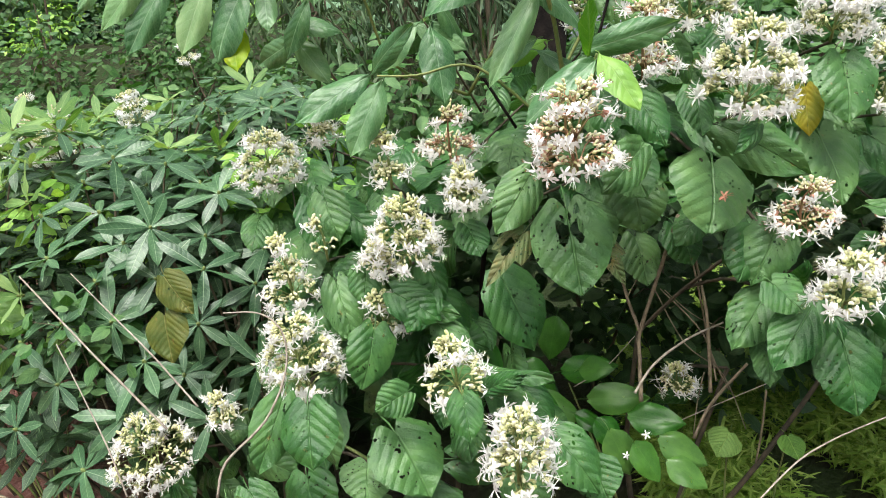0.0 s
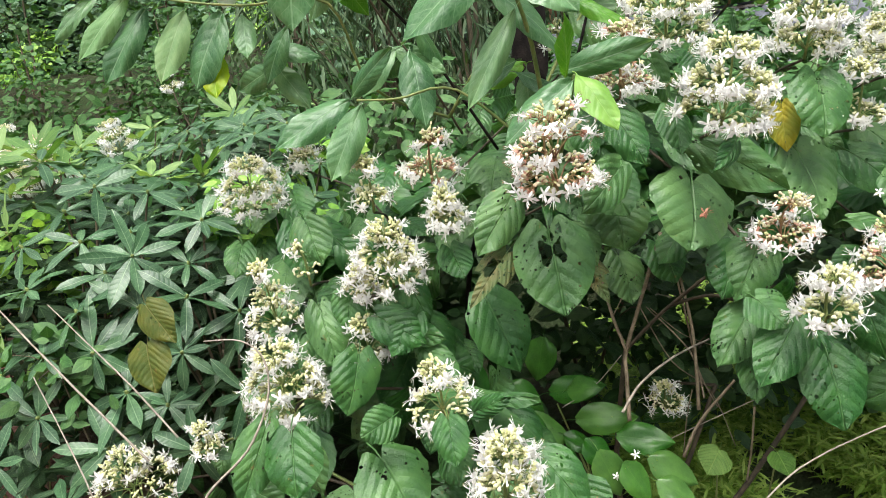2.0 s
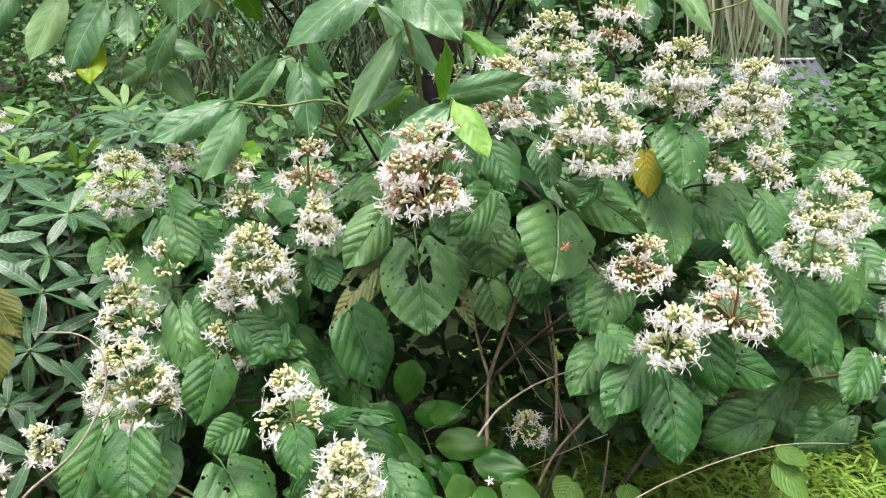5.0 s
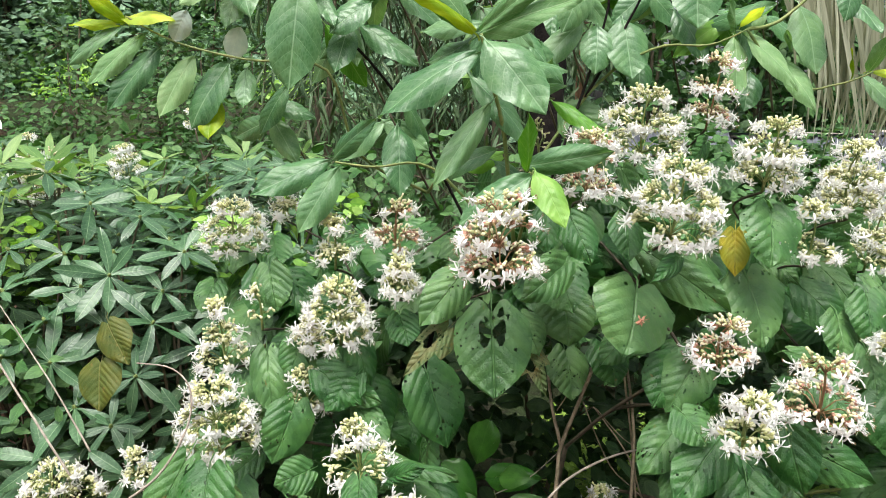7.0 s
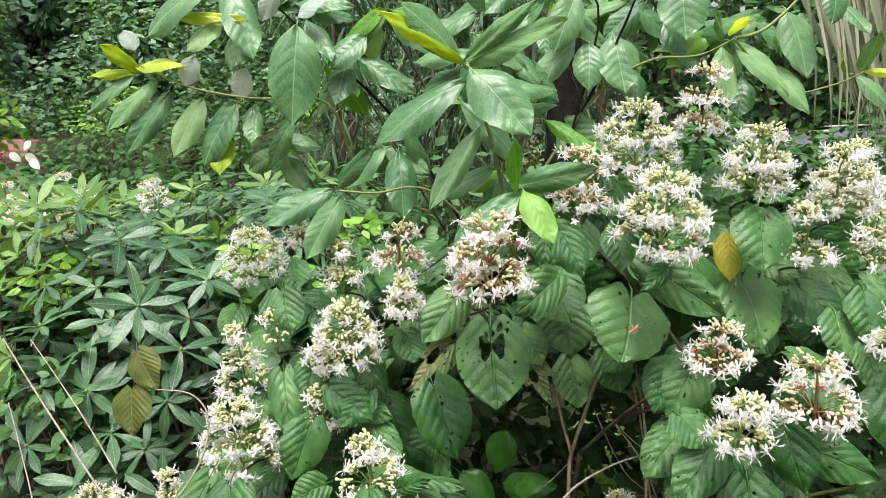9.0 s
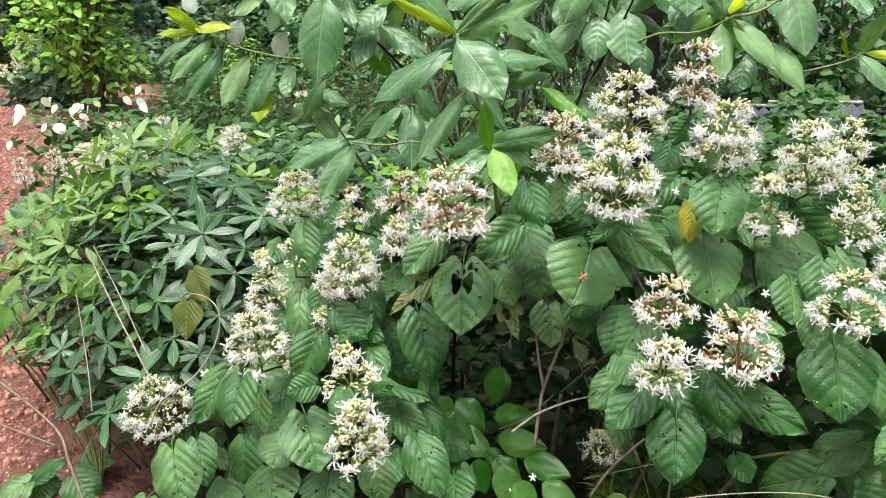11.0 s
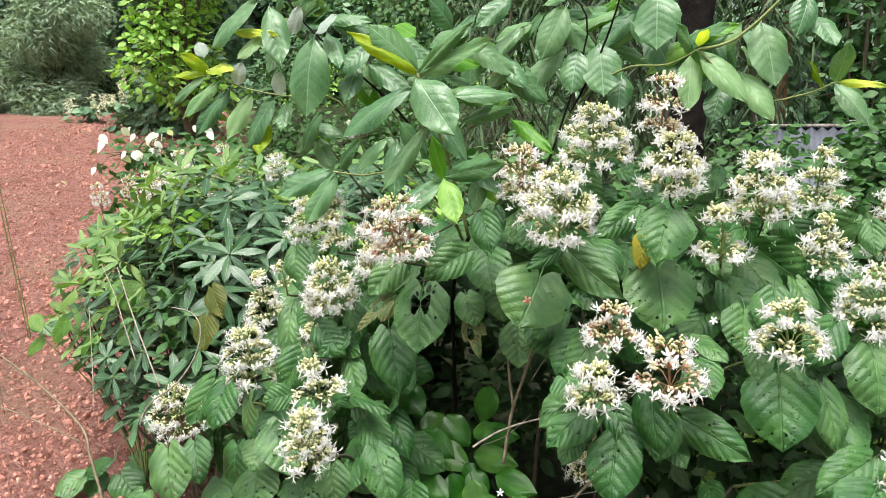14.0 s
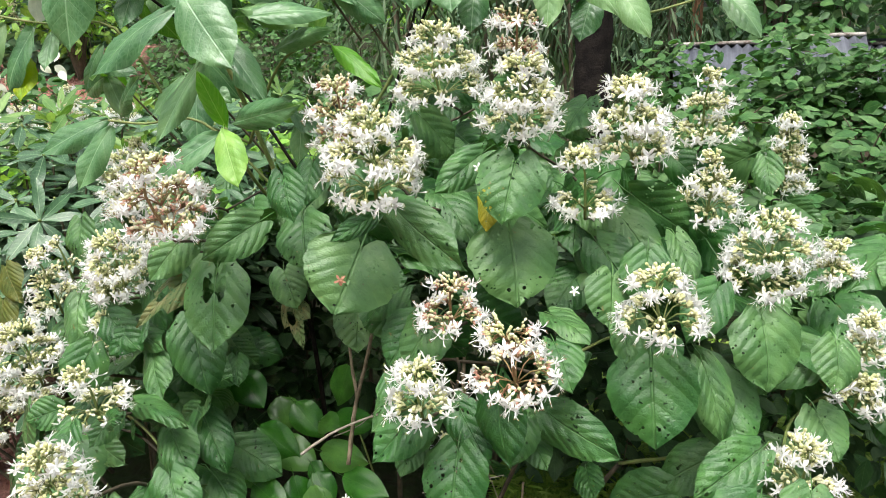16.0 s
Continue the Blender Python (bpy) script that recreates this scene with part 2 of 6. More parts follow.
PEBBLE = plain_material("pale_pebble", (0.36, 0.20, 0.145), (0.48, 0.32, 0.25), 20, 0.85, 0.5)


# ---- mesh helpers ----
def make_mesh(name, verts, faces, uvs=None, mats=(), slots=None, smooth=True):
    me = bpy.data.meshes.new(name)
    me.from_pydata([tuple(p) for p in verts], [], faces)
    if uvs is not None:
        layer = me.uv_layers.new(name="UVMap")
        index = np.empty(len(me.loops), dtype=np.int32)
        me.loops.foreach_get("vertex_index", index)
        layer.data.foreach_set("uv", np.asarray(uvs, dtype=np.float32)[index].ravel())
    for m in mats:
        me.materials.append(m)
    if slots is not None:
        me.polygons.foreach_set("material_index", np.asarray(slots, dtype=np.int32))
    if smooth:
        me.polygons.foreach_set("use_smooth", np.ones(len(me.polygons), dtype=bool))
    me.update()
    return me


class Heap:
    """Many small shapes gathered into one mesh."""

    def __init__(self):
        self.v, self.f, self.uv, self.s, self.count = [], [], [], [], 0

    def add(self, shape, m=None, slot=0):
        v, f, uv = shape
        if m is not None:
            a = np.array(m)
            v = v @ a[:3, :3].T + a[:3, 3]
        self.v.append(v), self.uv.append(uv)
        c = self.count
        self.f.extend([tuple(i + c for i in face) for face in f])
        self.s.extend([slot] * len(f))
        self.count += len(v)

    def mesh(self, name, mats, smooth=True):
        return make_mesh(name, np.concatenate(self.v), self.f, np.concatenate(self.uv), mats, self.s, smooth)


def thing(name, place, label, category, group="", kind=""):
    ob = new(name)
    ob.empty_display_size = 0.05
    ob.location = place
    return tagged(ob, label, category, group, kind)


def part(name, mesh, parent, m=None, label=""):
    """Links a mesh as one part under parent, at the world pose m."""
    ob = new(name, mesh)
    ob.parent = parent
    base = world_of(parent)
    ob.matrix_parent_inverse = base.inverted()
    ob.matrix_basis = m if m is not None else Matrix.Identity(4)
    if label:
        ob["label"] = label
    return ob


def world_of(ob):
    m = ob.matrix_basis.copy()
    if ob.parent:
        m = world_of(ob.parent) @ ob.matrix_parent_inverse @ m
    return m


def grid_leaf(profile, nu, nv, fold=0.1, droop=0.25, wave=0.02, lobe=0.0, seed=0, keep=None, petiole=0.0, edge=0.0):
    """A leaf blade of unit length and unit full width along +y, its face up; profile gives the half width along it."""
    r = np.random.RandomState(seed)
    p1, p2, p3 = r.uniform(0, 6.28, 3)
    vs, us = np.linspace(0, 1, nv + 1), np.linspace(-1, 1, nu + 1)
    xs, ys = zip(*profile)
    pts, uv = [], []
    for v in vs:
        w = 0.5 * np.interp(v, xs, ys)
        for u in us:
            w2 = w * (1 + edge * math.sin(v * 31 + p1 + 5 * (u > 0)) * abs(u) ** 3)
            x = u * w2
            y = v - lobe * math.sin(math.pi * min(1.0, abs(u) * 0.95)) * (1 - v) ** 5
            z = fold * abs(x) * (1 - 0.9 * abs(u)) - droop * (max(v, 0) ** 2) * 0.5 - 0.18 * x * x
            z += wave * (math.sin(v * 9 + p1) * u + 0.7 * math.sin(v * 5 + u * 3 + p2) + 0.5 * math.sin(u * 7 + v * 13 + p3) * abs(u))
            pts.append((x, y, z)), uv.append((0.5 + x, y))
    faces = []
    n = nu + 1
    for j in range(nv):
        for i in range(nu):
            c = ((us[i] + us[i + 1]) / 2, (vs[j] + vs[j + 1]) / 2)
            if keep is None or keep(*c):
                faces.append((j * n + i, j * n + i + 1, (j + 1) * n + i + 1, (j + 1) * n + i))
    if petiole:
        k = len(pts)
        for s, (yy, zz) in enumerate(((0.02, -0.005), (-petiole * 0.5, -0.05 * petiole), (-petiole, -0.4 * petiole))):
            for q in range(3):
                pts.append((0.014 * math.cos(q * 2.094), yy, zz + 0.014 * math.sin(q * 2.094))), uv.append((0.5, 0.02))
        for s in range(2):
            for q in range(3):
                faces.append((k + s * 3 + q, k + s * 3 + (q + 1) % 3, k + s * 3 + 3 + (q + 1) % 3, k + s * 3 + 3 + q))
    return np.array(pts), faces, np.array(uv)


HEART = [(0, 0.62), (0.05, 0.84), (0.12, 0.95), (0.24, 1.0), (0.38, 1.0), (0.52, 0.94), (0.66, 0.80), (0.78, 0.60), (0.88, 0.36), (0.95, 0.14), (1, 0.008)]
OBOVATE = [(0, 0.10), (0.05, 0.30), (0.15, 0.66), (0.30, 0.93), (0.46, 1.0), (0.62, 0.95), (0.77, 0.76), (0.87, 0.50), (0.94, 0.24), (1, 0.01)]
LANCE = [(0, 0.10), (0.12, 0.32), (0.35, 0.78), (0.58, 1.0), (0.75, 0.90), (0.9, 0.5), (1, 0.02)]
OVATE = [(0, 0.25), (0.08, 0.62), (0.2, 0.9), (0.35, 1.0), (0.55, 0.92), (0.75, 0.65), (0.9, 0.3), (1, 0.01)]
BLADE = [(0, 0.5), (0.3, 1.0), (0.7, 0.7), (1, 0.02)]


def leaf_pose(base, tip, width, face, roll=0.0):
    """From base to tip, width across, its upper side turned as near to face as it can."""
    b, y = Vector(base), Vector(tip) - Vector(base)
    length = y.length
    y.normalize()
    z = Vector(face) - y * Vector(face).dot(y)
    if z.length < 1e-3:
        z = Vector((1, 0, 0)) - y * y.x
    z.normalize()
    z.rotate(Matrix.Rotation(roll, 3, y))
    x = y.cross(z)
    m = Matrix((x, y, z)).transposed().to_4x4()
    m.translation = b
    return m @ Matrix.Diagonal((width, length, length, 1))


def tube(points, radii, sides=6, smooth_steps=5):
    """A tapered, bending stem through the points."""
    pts = [Vector(p) for p in points]
    path, rad = [], []
    for i in range(len(pts) - 1):
        p0, p1, p2, p3 = pts[max(i - 1, 0)], pts[i], pts[i + 1], pts[min(i + 2, len(pts) - 1)]
        for s in range(smooth_steps):
            t = s / smooth_steps
            path.append(0.5 * (2 * p1 + (p2 - p0) * t + (2 * p0 - 5 * p1 + 4 * p2 - p3) * t * t + (3 * p1 - p0 - 3 * p2 + p3) * t ** 3))
            rad.append(radii[i] * (1 - t) + radii[i + 1] * t)
    path.append(pts[-1]), rad.append(radii[-1])
    v, f, uv = [], [], []
    for i, p in enumerate(path):
        d = (path[min(i + 1, len(path) - 1)] - path[max(i - 1, 0)]).normalized()
        a = d.cross(Vector((0.31, 0.77, 0.55))).normalized()
        b = d.cross(a)
        for s in range(sides):
            w = 6.28318 * s / sides
            v.append(p + (a * math.cos(w) + b * math.sin(w)) * rad[i] * (1 + 0.12 * math.sin(i * 2.3 + s)))
            uv.append((s / sides, i / len(path)))
    for i in range(len(path) - 1):
        for s in range(sides):
            f.append((i * sides + s, i * sides + (s + 1) % sides, (i + 1) * sides + (s + 1) % sides, (i + 1) * sides + s))
    f.append(tuple(range(sides))[::-1]), f.append(tuple((len(path) - 1) * sides + s for s in range(sides)))
    return np.array([tuple(p) for p in v]), f, np.array(uv)


def tube_part(name, points, radii, mat, parent, sides=6, label=""):
    v, f, uv = tube(points, radii, sides)
    return part(name, make_mesh(name, v, f, uv, (mat,)), parent, label=label)


def ball(rx, ry, rz, seg=6, rings=4):
    v, f = [(0, 0, -rz)], []
    for j in range(1, rings):
        a = math.pi * j / rings - math.pi / 2
        for i in range(seg):
            b = 6.28318 * i / seg
            v.append((rx * math.cos(a) * math.cos(b), ry * math.cos(a) * math.sin(b), rz * math.sin(a)))
    v.append((0, 0, rz))
    for i in range(seg):
        f.append((0, 1 + (i + 1) % seg, 1 + i))
        for j in range(rings - 2):
            f.append((1 + j * seg + i, 1 + j * seg + (i + 1) % seg, 1 + (j + 1) * seg + (i + 1) % seg, 1 + (j + 1) * seg + i))
        f.append((1 + (rings - 2) * seg + i, 1 + (rings - 2) * seg + (i + 1) % seg, len(v) - 1))
    return np.array(v), f, np.zeros((len(v), 2))


def turn_to(d, p, spin=0.0, size=1.0):
    """A pose at p whose z axis looks along d."""
    q = Vector(d).to_track_quat("Z", "Y").to_matrix().to_4x4()
    m = Matrix.Translation(Vector(p)) @ q @ Matrix.Rotation(spin, 4, "Z")
    return m @ Matrix.Diagonal((size, size, size, 1))


# ---- ground: one sheet, red soil at one side, dark humus and grass under the shrubs ----
def ground_height(x, y):
    far = math.hypot(x - 0.5, y)
    z = 0.035 * noise.noise((x * 0.9, y * 0.9, 0)) + 0.018 * noise.noise((x * 3.1, y * 3.1, 4))
    rise = max(0.0, min(1.0, (far - 6.0) / 12.0))
    z += 1.24 * rise * rise * (3 - 2 * rise) * (1 if x < 0 else max(0.0, 1 - x / 4))
    if far < 15:
        z += 0.024 * noise.noise((x * 9, y * 9, 9)) + 0.03 * noise.noise((x * 4.3, y * 4.3, 7)) * min(1.0, far / 5)
    if far < 5.5:
        z += 0.014 * noise.noise((x * 17, y * 17, 3)) + 0.010 * abs(noise.noise((x * 31, y * 31, 6)))
    z += 0.10 * max(0.0, min(1.0, (far - 5) / 10)) * noise.noise((x * 0.35, y * 0.35, 2))
    return z


def ground_material():
    k = Nodes("red_soil_and_humus")
    co = k.n("TexCoord").outputs["Object"]
    sep = k.n("SeparateXYZ")
    k.put(co, sep.inputs[0])
    n1, n2, n3 = k.noise(co, 0.8, 5.0), k.noise(co, 7.0, 8.0, 0.72), k.noise(co, 42.0, 6.0, 0.75)
    n4 = k.noise(co, 19.0, 6.0, 0.7)
    soil = k.mix(k.ramp(k.math("ADD", k.math("MULTIPLY", n2, 0.5), k.math("MULTIPLY", n4, 0.5)), 0.42, 0.58), rgb(0.33, 0.137, 0.106), rgb(0.48, 0.245, 0.205))
    soil = k.mix(k.ramp(n1, 0.5, 0.66), soil, rgb(0.42, 0.235, 0.175))
    soil = k.mix(k.math("MULTIPLY", k.ramp(n3, 0.52, 0.66), 0.6), soil, rgb(0.46, 0.25, 0.19))
    soil = k.mix(k.math("MULTIPLY", k.ramp(n4, 0.45, 0.36), 0.7), soil, rgb(0.16, 0.064, 0.046))
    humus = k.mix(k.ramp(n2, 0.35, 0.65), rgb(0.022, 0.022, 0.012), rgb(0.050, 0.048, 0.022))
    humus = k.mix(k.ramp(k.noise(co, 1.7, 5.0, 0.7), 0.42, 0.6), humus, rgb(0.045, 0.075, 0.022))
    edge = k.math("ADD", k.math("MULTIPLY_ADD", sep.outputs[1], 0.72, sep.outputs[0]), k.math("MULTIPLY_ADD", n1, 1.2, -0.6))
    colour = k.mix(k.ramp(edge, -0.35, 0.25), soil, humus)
    clods = k.n("TexVoronoi", Scale=26.0)
    k.put(co, clods.inputs["Vector"])
    height = k.math("ADD", k.math("MULTIPLY", n4, 2.4), k.math("ADD", k.math("MULTIPLY", n3, 1.0), k.math("MULTIPLY", clods.outputs["Distance"], -0.8)))
    return k.out(k.bsdf(colour, 0.92, k.bump(height, 1.0, 0.06), 0.2).outputs[0])


def build_ground():
    def steps(a, b, d, grow, end):
        out = list(np.arange(a, b, d))
        lo, hi, s = a, b, d
        while hi < end:
            s *= grow
            hi += s
            lo -= s
            out.append(hi), out.insert(0, lo)
        return out
    xs, ys = steps(-10, 3.5, 0.07, 1.2, 400), steps(0.2, 11, 0.07, 1.2, 400)
    xs = sorted([x for x in xs if not -3.5 < x < -0.8] + list(np.arange(-3.5, -0.8, 0.022)))
    ys = sorted([y for y in ys if not 1.0 < y < 3.9] + list(np.arange(1.0, 3.9, 0.022)))
    v = [(x, y, ground_height(x, y)) for y in ys for x in xs]
    n = len(xs)
    f = [(j * n + i, j * n + i + 1, (j + 1) * n + i + 1, (j + 1) * n + i) for j in range(len(ys) - 1) for i in range(n - 1)]
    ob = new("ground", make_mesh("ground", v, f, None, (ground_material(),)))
    tagged(ob, "loose red laterite soil turning to dark leaf litter under shrubs", "ground", kind="structure")


build_ground()


def soil_clods():
    heap = Heap()
    r = np.random.RandomState(3)
    shapes = []
    for i in range(6):
        v, f, uv = ball(1, 0.8, 0.6, 6, 4)
        v = v * r.uniform(0.7, 1.25, (len(v), 1))
        shapes.append((v, f, uv))
    for i in range(42000):
        d = 1.2 + 14 * r.rand() ** 1.7
        a = r.uniform(1.75, 2.85)
        x, y = 0.5 + d * math.cos(a) * 1.0, d * math.sin(a)
        if x > -0.9 or y < 0.2 or x + 0.72 * y > -0.05 + 0.4 * r.rand() - 0.5:
            continue
        s = 0.003 + 0.018 * r.rand() ** 4 + 0.0028 * d * r.rand() ** 2.6
        pale = r.rand() < 0.05
        m = Matrix.Translation((x, y, ground_height(x, y) + s * 0.2)) @ Euler(r.uniform(-3, 3, 3)).to_matrix().to_4x4() @ Matrix.Diagonal((s, s, s, 1))
        heap.add(shapes[i % 6], m, 1 if pale else 0)
    ob = new("soil_clods", heap.mesh("soil_clods", (CLOD, PEBBLE), False))
    tagged(ob, "crumbly red clods and pale pebbles lying on bare soil", "soil", kind="stuff")


soil_clods()

# ---- leaf blades that many plants share ----
BROAD_MESH = [make_mesh("broad_leaf", *grid_leaf(HEART, 10, 14, 0.35, 0.16 + 0.09 * i, 0.034, 0.20, i, petiole=0.35, edge=0.025), (BROAD,)) for i in range(6)]
YELLOW_MESH = make_mesh("yellow_leaf", *grid_leaf(HEART, 8, 12, 0.4, 0.3, 0.03, 0.13, 9, petiole=0.35), (YELLOWED,))

BROWN_MESH = make_mesh("brown_leaf", *grid_leaf(HEART, 8, 12, 0.4, 0.4, 0.04, 0.13, 13, petiole=0.35), (OLIVE,))


def ragged_keep(u, v):
    return not ((u - 0.25) ** 2 * 1.3 + (v - 0.33) ** 2 * 5 < 0.10 or (abs(u) > 0.55 and v > 0.62 + 0.2 * math.sin(9 * v)))


def eaten_keep(u, v):
    def hole(cu, cv, ru, rv, wob=0.18, k=3):
        du, dv = (u - cu) / ru, (v - cv) / rv
        return math.hypot(du, dv) < 1 + wob * math.sin(k * math.atan2(dv, du) + cu * 20)
    if abs(u - 0.01 + (v - 0.3) * 0.1) < 0.022:
        return True
    return not (hole(-0.19, 0.26, 0.165, 0.125) or hole(0.19, 0.27, 0.165, 0.125) or hole(-0.26, 0.08, 0.10, 0.038) or hole(-0.02, 0.085, 0.07, 0.04) or hole(-0.44, 0.13, 0.05, 0.022) or hole(0.16, 0.125, 0.05, 0.03))


RAGGED_MESH = make_mesh("ragged_leaf", *grid_leaf(HEART, 30, 40, 0.3, 0.25, 0.04, 0.13, 11, ragged_keep, 0.35), (RAGGED,))
EATEN_MESH = make_mesh("eaten_leaf", *grid_leaf(HEART, 64, 72, 0.25, 0.15, 0.018, 0.17, 2, eaten_keep, 0.35), (BROAD,))

# ---- the two flowering shrubs with heart-shaped leaves ----
SHRUB_LABEL = "flowering shrub, insect-bitten heart-shaped leaves and white panicles, rooted in soil"
shrub_right = thing("flowering_shrub", (0.40, 1.50, 0), SHRUB_LABEL, "shrub", "flowering shrubs")
shrub_left = thing("flowering_shrub", (-0.05, 1.42, 0), SHRUB_LABEL, "shrub", "flowering shrubs")
FRONT = Vector((0.12, -0.80, 0.62))
heroes, tops = [], {shrub_right: [], shrub_left: []}
hero_count = 0


def broad_leaf(shrub, base, tip, width, kind=""):
    """One leaf of a flowering shrub from its stalk's joint to its tip."""
    global hero_count
    hero_count += 1
    r = np.random.RandomState(hero_count)
    mesh = {"eaten": EATEN_MESH, "ragged": RAGGED_MESH, "yellow": YELLOW_MESH, "browning": BROWN_MESH}.get(kind) or BROAD_MESH[hero_count % 6]
    label = {"eaten": "large leaf with a big double hole eaten in it", "ragged": "chewed, browning leaf", "yellow": "yellowed leaf", "browning": "olive browning leaf"}.get(kind, "")
    face = FRONT + Vector(r.normal(0, 0.24, 3)) * (0.3 if kind == "eaten" else 1.0)
    part("leaf", mesh, shrub, leaf_pose(base, tip, width, face), label)
    heroes.append((base, tip))


broad_leaf(shrub_right, (0.432, 1.159, 1.232), (0.412, 1.075, 1.142), 0.171)
broad_leaf(shrub_left, (0.117, 1.119, 1.255), (0.058, 1.057, 1.184), 0.078)
broad_leaf(shrub_left, (-0.193, 1.150, 0.980), (-0.215, 1.088, 0.890), 0.096)
broad_leaf(shrub_left, (-0.147, 1.169, 1.045), (-0.066, 1.129, 1.004), 0.079)
broad_leaf(shrub_right, (0.554, 1.181, 1.098), (0.498, 1.119, 1.028), 0.101)
broad_leaf(shrub_right, (0.510, 1.082, 1.037), (0.544, 1.037, 1.002), 0.080)
broad_leaf(shrub_right, (0.596, 1.371, 1.357), (0.531, 1.284, 1.304), 0.069)
broad_leaf(shrub_right, (0.408, 1.199, 1.352), (0.415, 1.138, 1.296), 0.067)
broad_leaf(shrub_left, (0.305, 1.141, 1.361), (0.340, 1.089, 1.299), 0.068)
broad_leaf(shrub_left, (0.292, 1.070, 1.296), (0.237, 0.992, 1.258), 0.075)
broad_leaf(shrub_right, (0.485, 1.101, 1.307), (0.445, 1.035, 1.289), 0.036)
broad_leaf(shrub_right, (1.117, 1.458, 1.208), (1.094, 1.379, 1.133), 0.078)
broad_leaf(shrub_left, (-0.287, 0.962, 0.942), (-0.280, 0.892, 0.868), 0.100)
broad_leaf(shrub_left, (-0.338, 0.986, 0.942), (-0.376, 0.912, 0.850), 0.080)
broad_leaf(shrub_left, (-0.023, 0.915, 0.970), (-0.015, 0.857, 0.929), 0.057)
broad_leaf(shrub_left, (-0.122, 0.985, 0.942), (-0.165, 0.943, 0.937), 0.064)
broad_leaf(shrub_left, (-0.265, 1.216, 1.057), (-0.236, 1.140, 0.970), 0.076)
broad_leaf(shrub_left, (-0.334, 1.402, 1.173), (-0.307, 1.326, 1.088), 0.088)
broad_leaf(shrub_left, (-0.080, 1.177, 1.035), (-0.125, 1.119, 0.987), 0.068)
broad_leaf(shrub_right, (1.071, 1.013, 0.934), (1.028, 0.939, 0.894), 0.105)
broad_leaf(shrub_right, (1.149, 1.064, 0.933), (1.139, 1.000, 0.888), 0.082)
broad_leaf(shrub_right, (1.090, 1.180, 0.912), (1.005, 1.093, 0.879), 0.088)
broad_leaf(shrub_right, (1.205, 1.277, 1.074), (1.208, 1.216, 1.022), 0.080)
broad_leaf(shrub_right, (1.192, 1.284, 0.941), (1.224, 1.231, 0.882), 0.093)
broad_leaf(shrub_left, (0.018, 0.951, 0.957), (0.072, 0.919, 0.995), 0.036)
broad_leaf(shrub_left, (-0.035, 1.025, 0.920), (-0.063, 0.970, 0.881), 0.057)
broad_leaf(shrub_left, (-0.321, 1.226, 0.987), (-0.325, 1.161, 0.926), 0.065)
broad_leaf(shrub_right, (1.020, 1.310, 1.142), (0.981, 1.231, 1.082), 0.084)
broad_leaf(shrub_right, (0.933, 1.234, 1.077), (0.953, 1.189, 1.054), 0.062)
broad_leaf(shrub_right, (1.128, 1.713, 1.289), (1.137, 1.650, 1.226), 0.064)
broad_leaf(shrub_left, (0.274, 1.311, 1.346), (0.278, 1.256, 1.276), 0.069)
broad_leaf(shrub_left, (0.354, 1.320, 1.343), (0.356, 1.266, 1.278), 0.072)
broad_leaf(shrub_left, (-0.273, 1.270, 1.217), (-0.249, 1.218, 1.147), 0.084)
broad_leaf(shrub_left, (-0.203, 1.231, 1.081), (-0.209, 1.178, 1.028), 0.071)
broad_leaf(shrub_right, (0.455, 1.285, 1.113), (0.392, 1.229, 1.073), 0.069)
broad_leaf(shrub_right, (0.847, 1.290, 1.159), (0.850, 1.235, 1.086), 0.100)
broad_leaf(shrub_right, (0.903, 1.306, 1.201), (0.899, 1.249, 1.126), 0.089)
broad_leaf(shrub_left, (0.332, 1.329, 1.047), (0.352, 1.275, 0.968), 0.097)
broad_leaf(shrub_right, (0.406, 1.303, 1.076), (0.435, 1.253, 1.016), 0.106)
broad_leaf(shrub_left, (0.317, 1.263, 1.186), (0.324, 1.208, 1.110), 0.120)
broad_leaf(shrub_left, (0.231, 1.235, 1.148), (0.269, 1.188, 1.099), 0.075)
broad_leaf(shrub_left, (0.001, 1.208, 1.150), (0.023, 1.161, 1.108), 0.068)
broad_leaf(shrub_left, (-0.438, 0.911, 0.775), (-0.387, 0.851, 0.670), 0.114)
broad_leaf(shrub_left, (-0.485, 0.867, 0.672), (-0.487, 0.801, 0.633), 0.099)
broad_leaf(shrub_left, (-0.118, 1.023, 0.703), (-0.103, 0.957, 0.635), 0.128)
broad_leaf(shrub_left, (-0.215, 1.005, 0.789), (-0.213, 0.943, 0.759), 0.099)
broad_leaf(shrub_left, (0.050, 0.883, 0.845), (0.082, 0.833, 0.791), 0.079)
broad_leaf(shrub_left, (0.182, 1.005, 0.757), (0.201, 0.954, 0.715), 0.089)
broad_leaf(shrub_right, (0.526, 1.155, 0.978), (0.451, 1.085, 0.918), 0.089)
broad_leaf(shrub_right, (0.567, 1.065, 0.992), (0.488, 0.995, 0.925), 0.089)
broad_leaf(shrub_right, (0.524, 1.135, 0.888), (0.512, 1.065, 0.854), 0.061)
broad_leaf(shrub_right, (0.516, 1.195, 1.089), (0.480, 1.125, 1.032), 0.096)
broad_leaf(shrub_right, (0.703, 1.155, 0.947), (0.708, 1.085, 0.892), 0.091)
broad_leaf(shrub_left, (0.175, 1.105, 1.194), (0.185, 1.034, 1.066), 0.136, 'eaten')
broad_leaf(shrub_left, (0.098, 1.099, 1.163), (0.029, 1.037, 1.102), 0.062, 'ragged')
broad_leaf(shrub_left, (0.247, 1.224, 1.086), (0.284, 1.174, 1.018), 0.061, 'ragged')
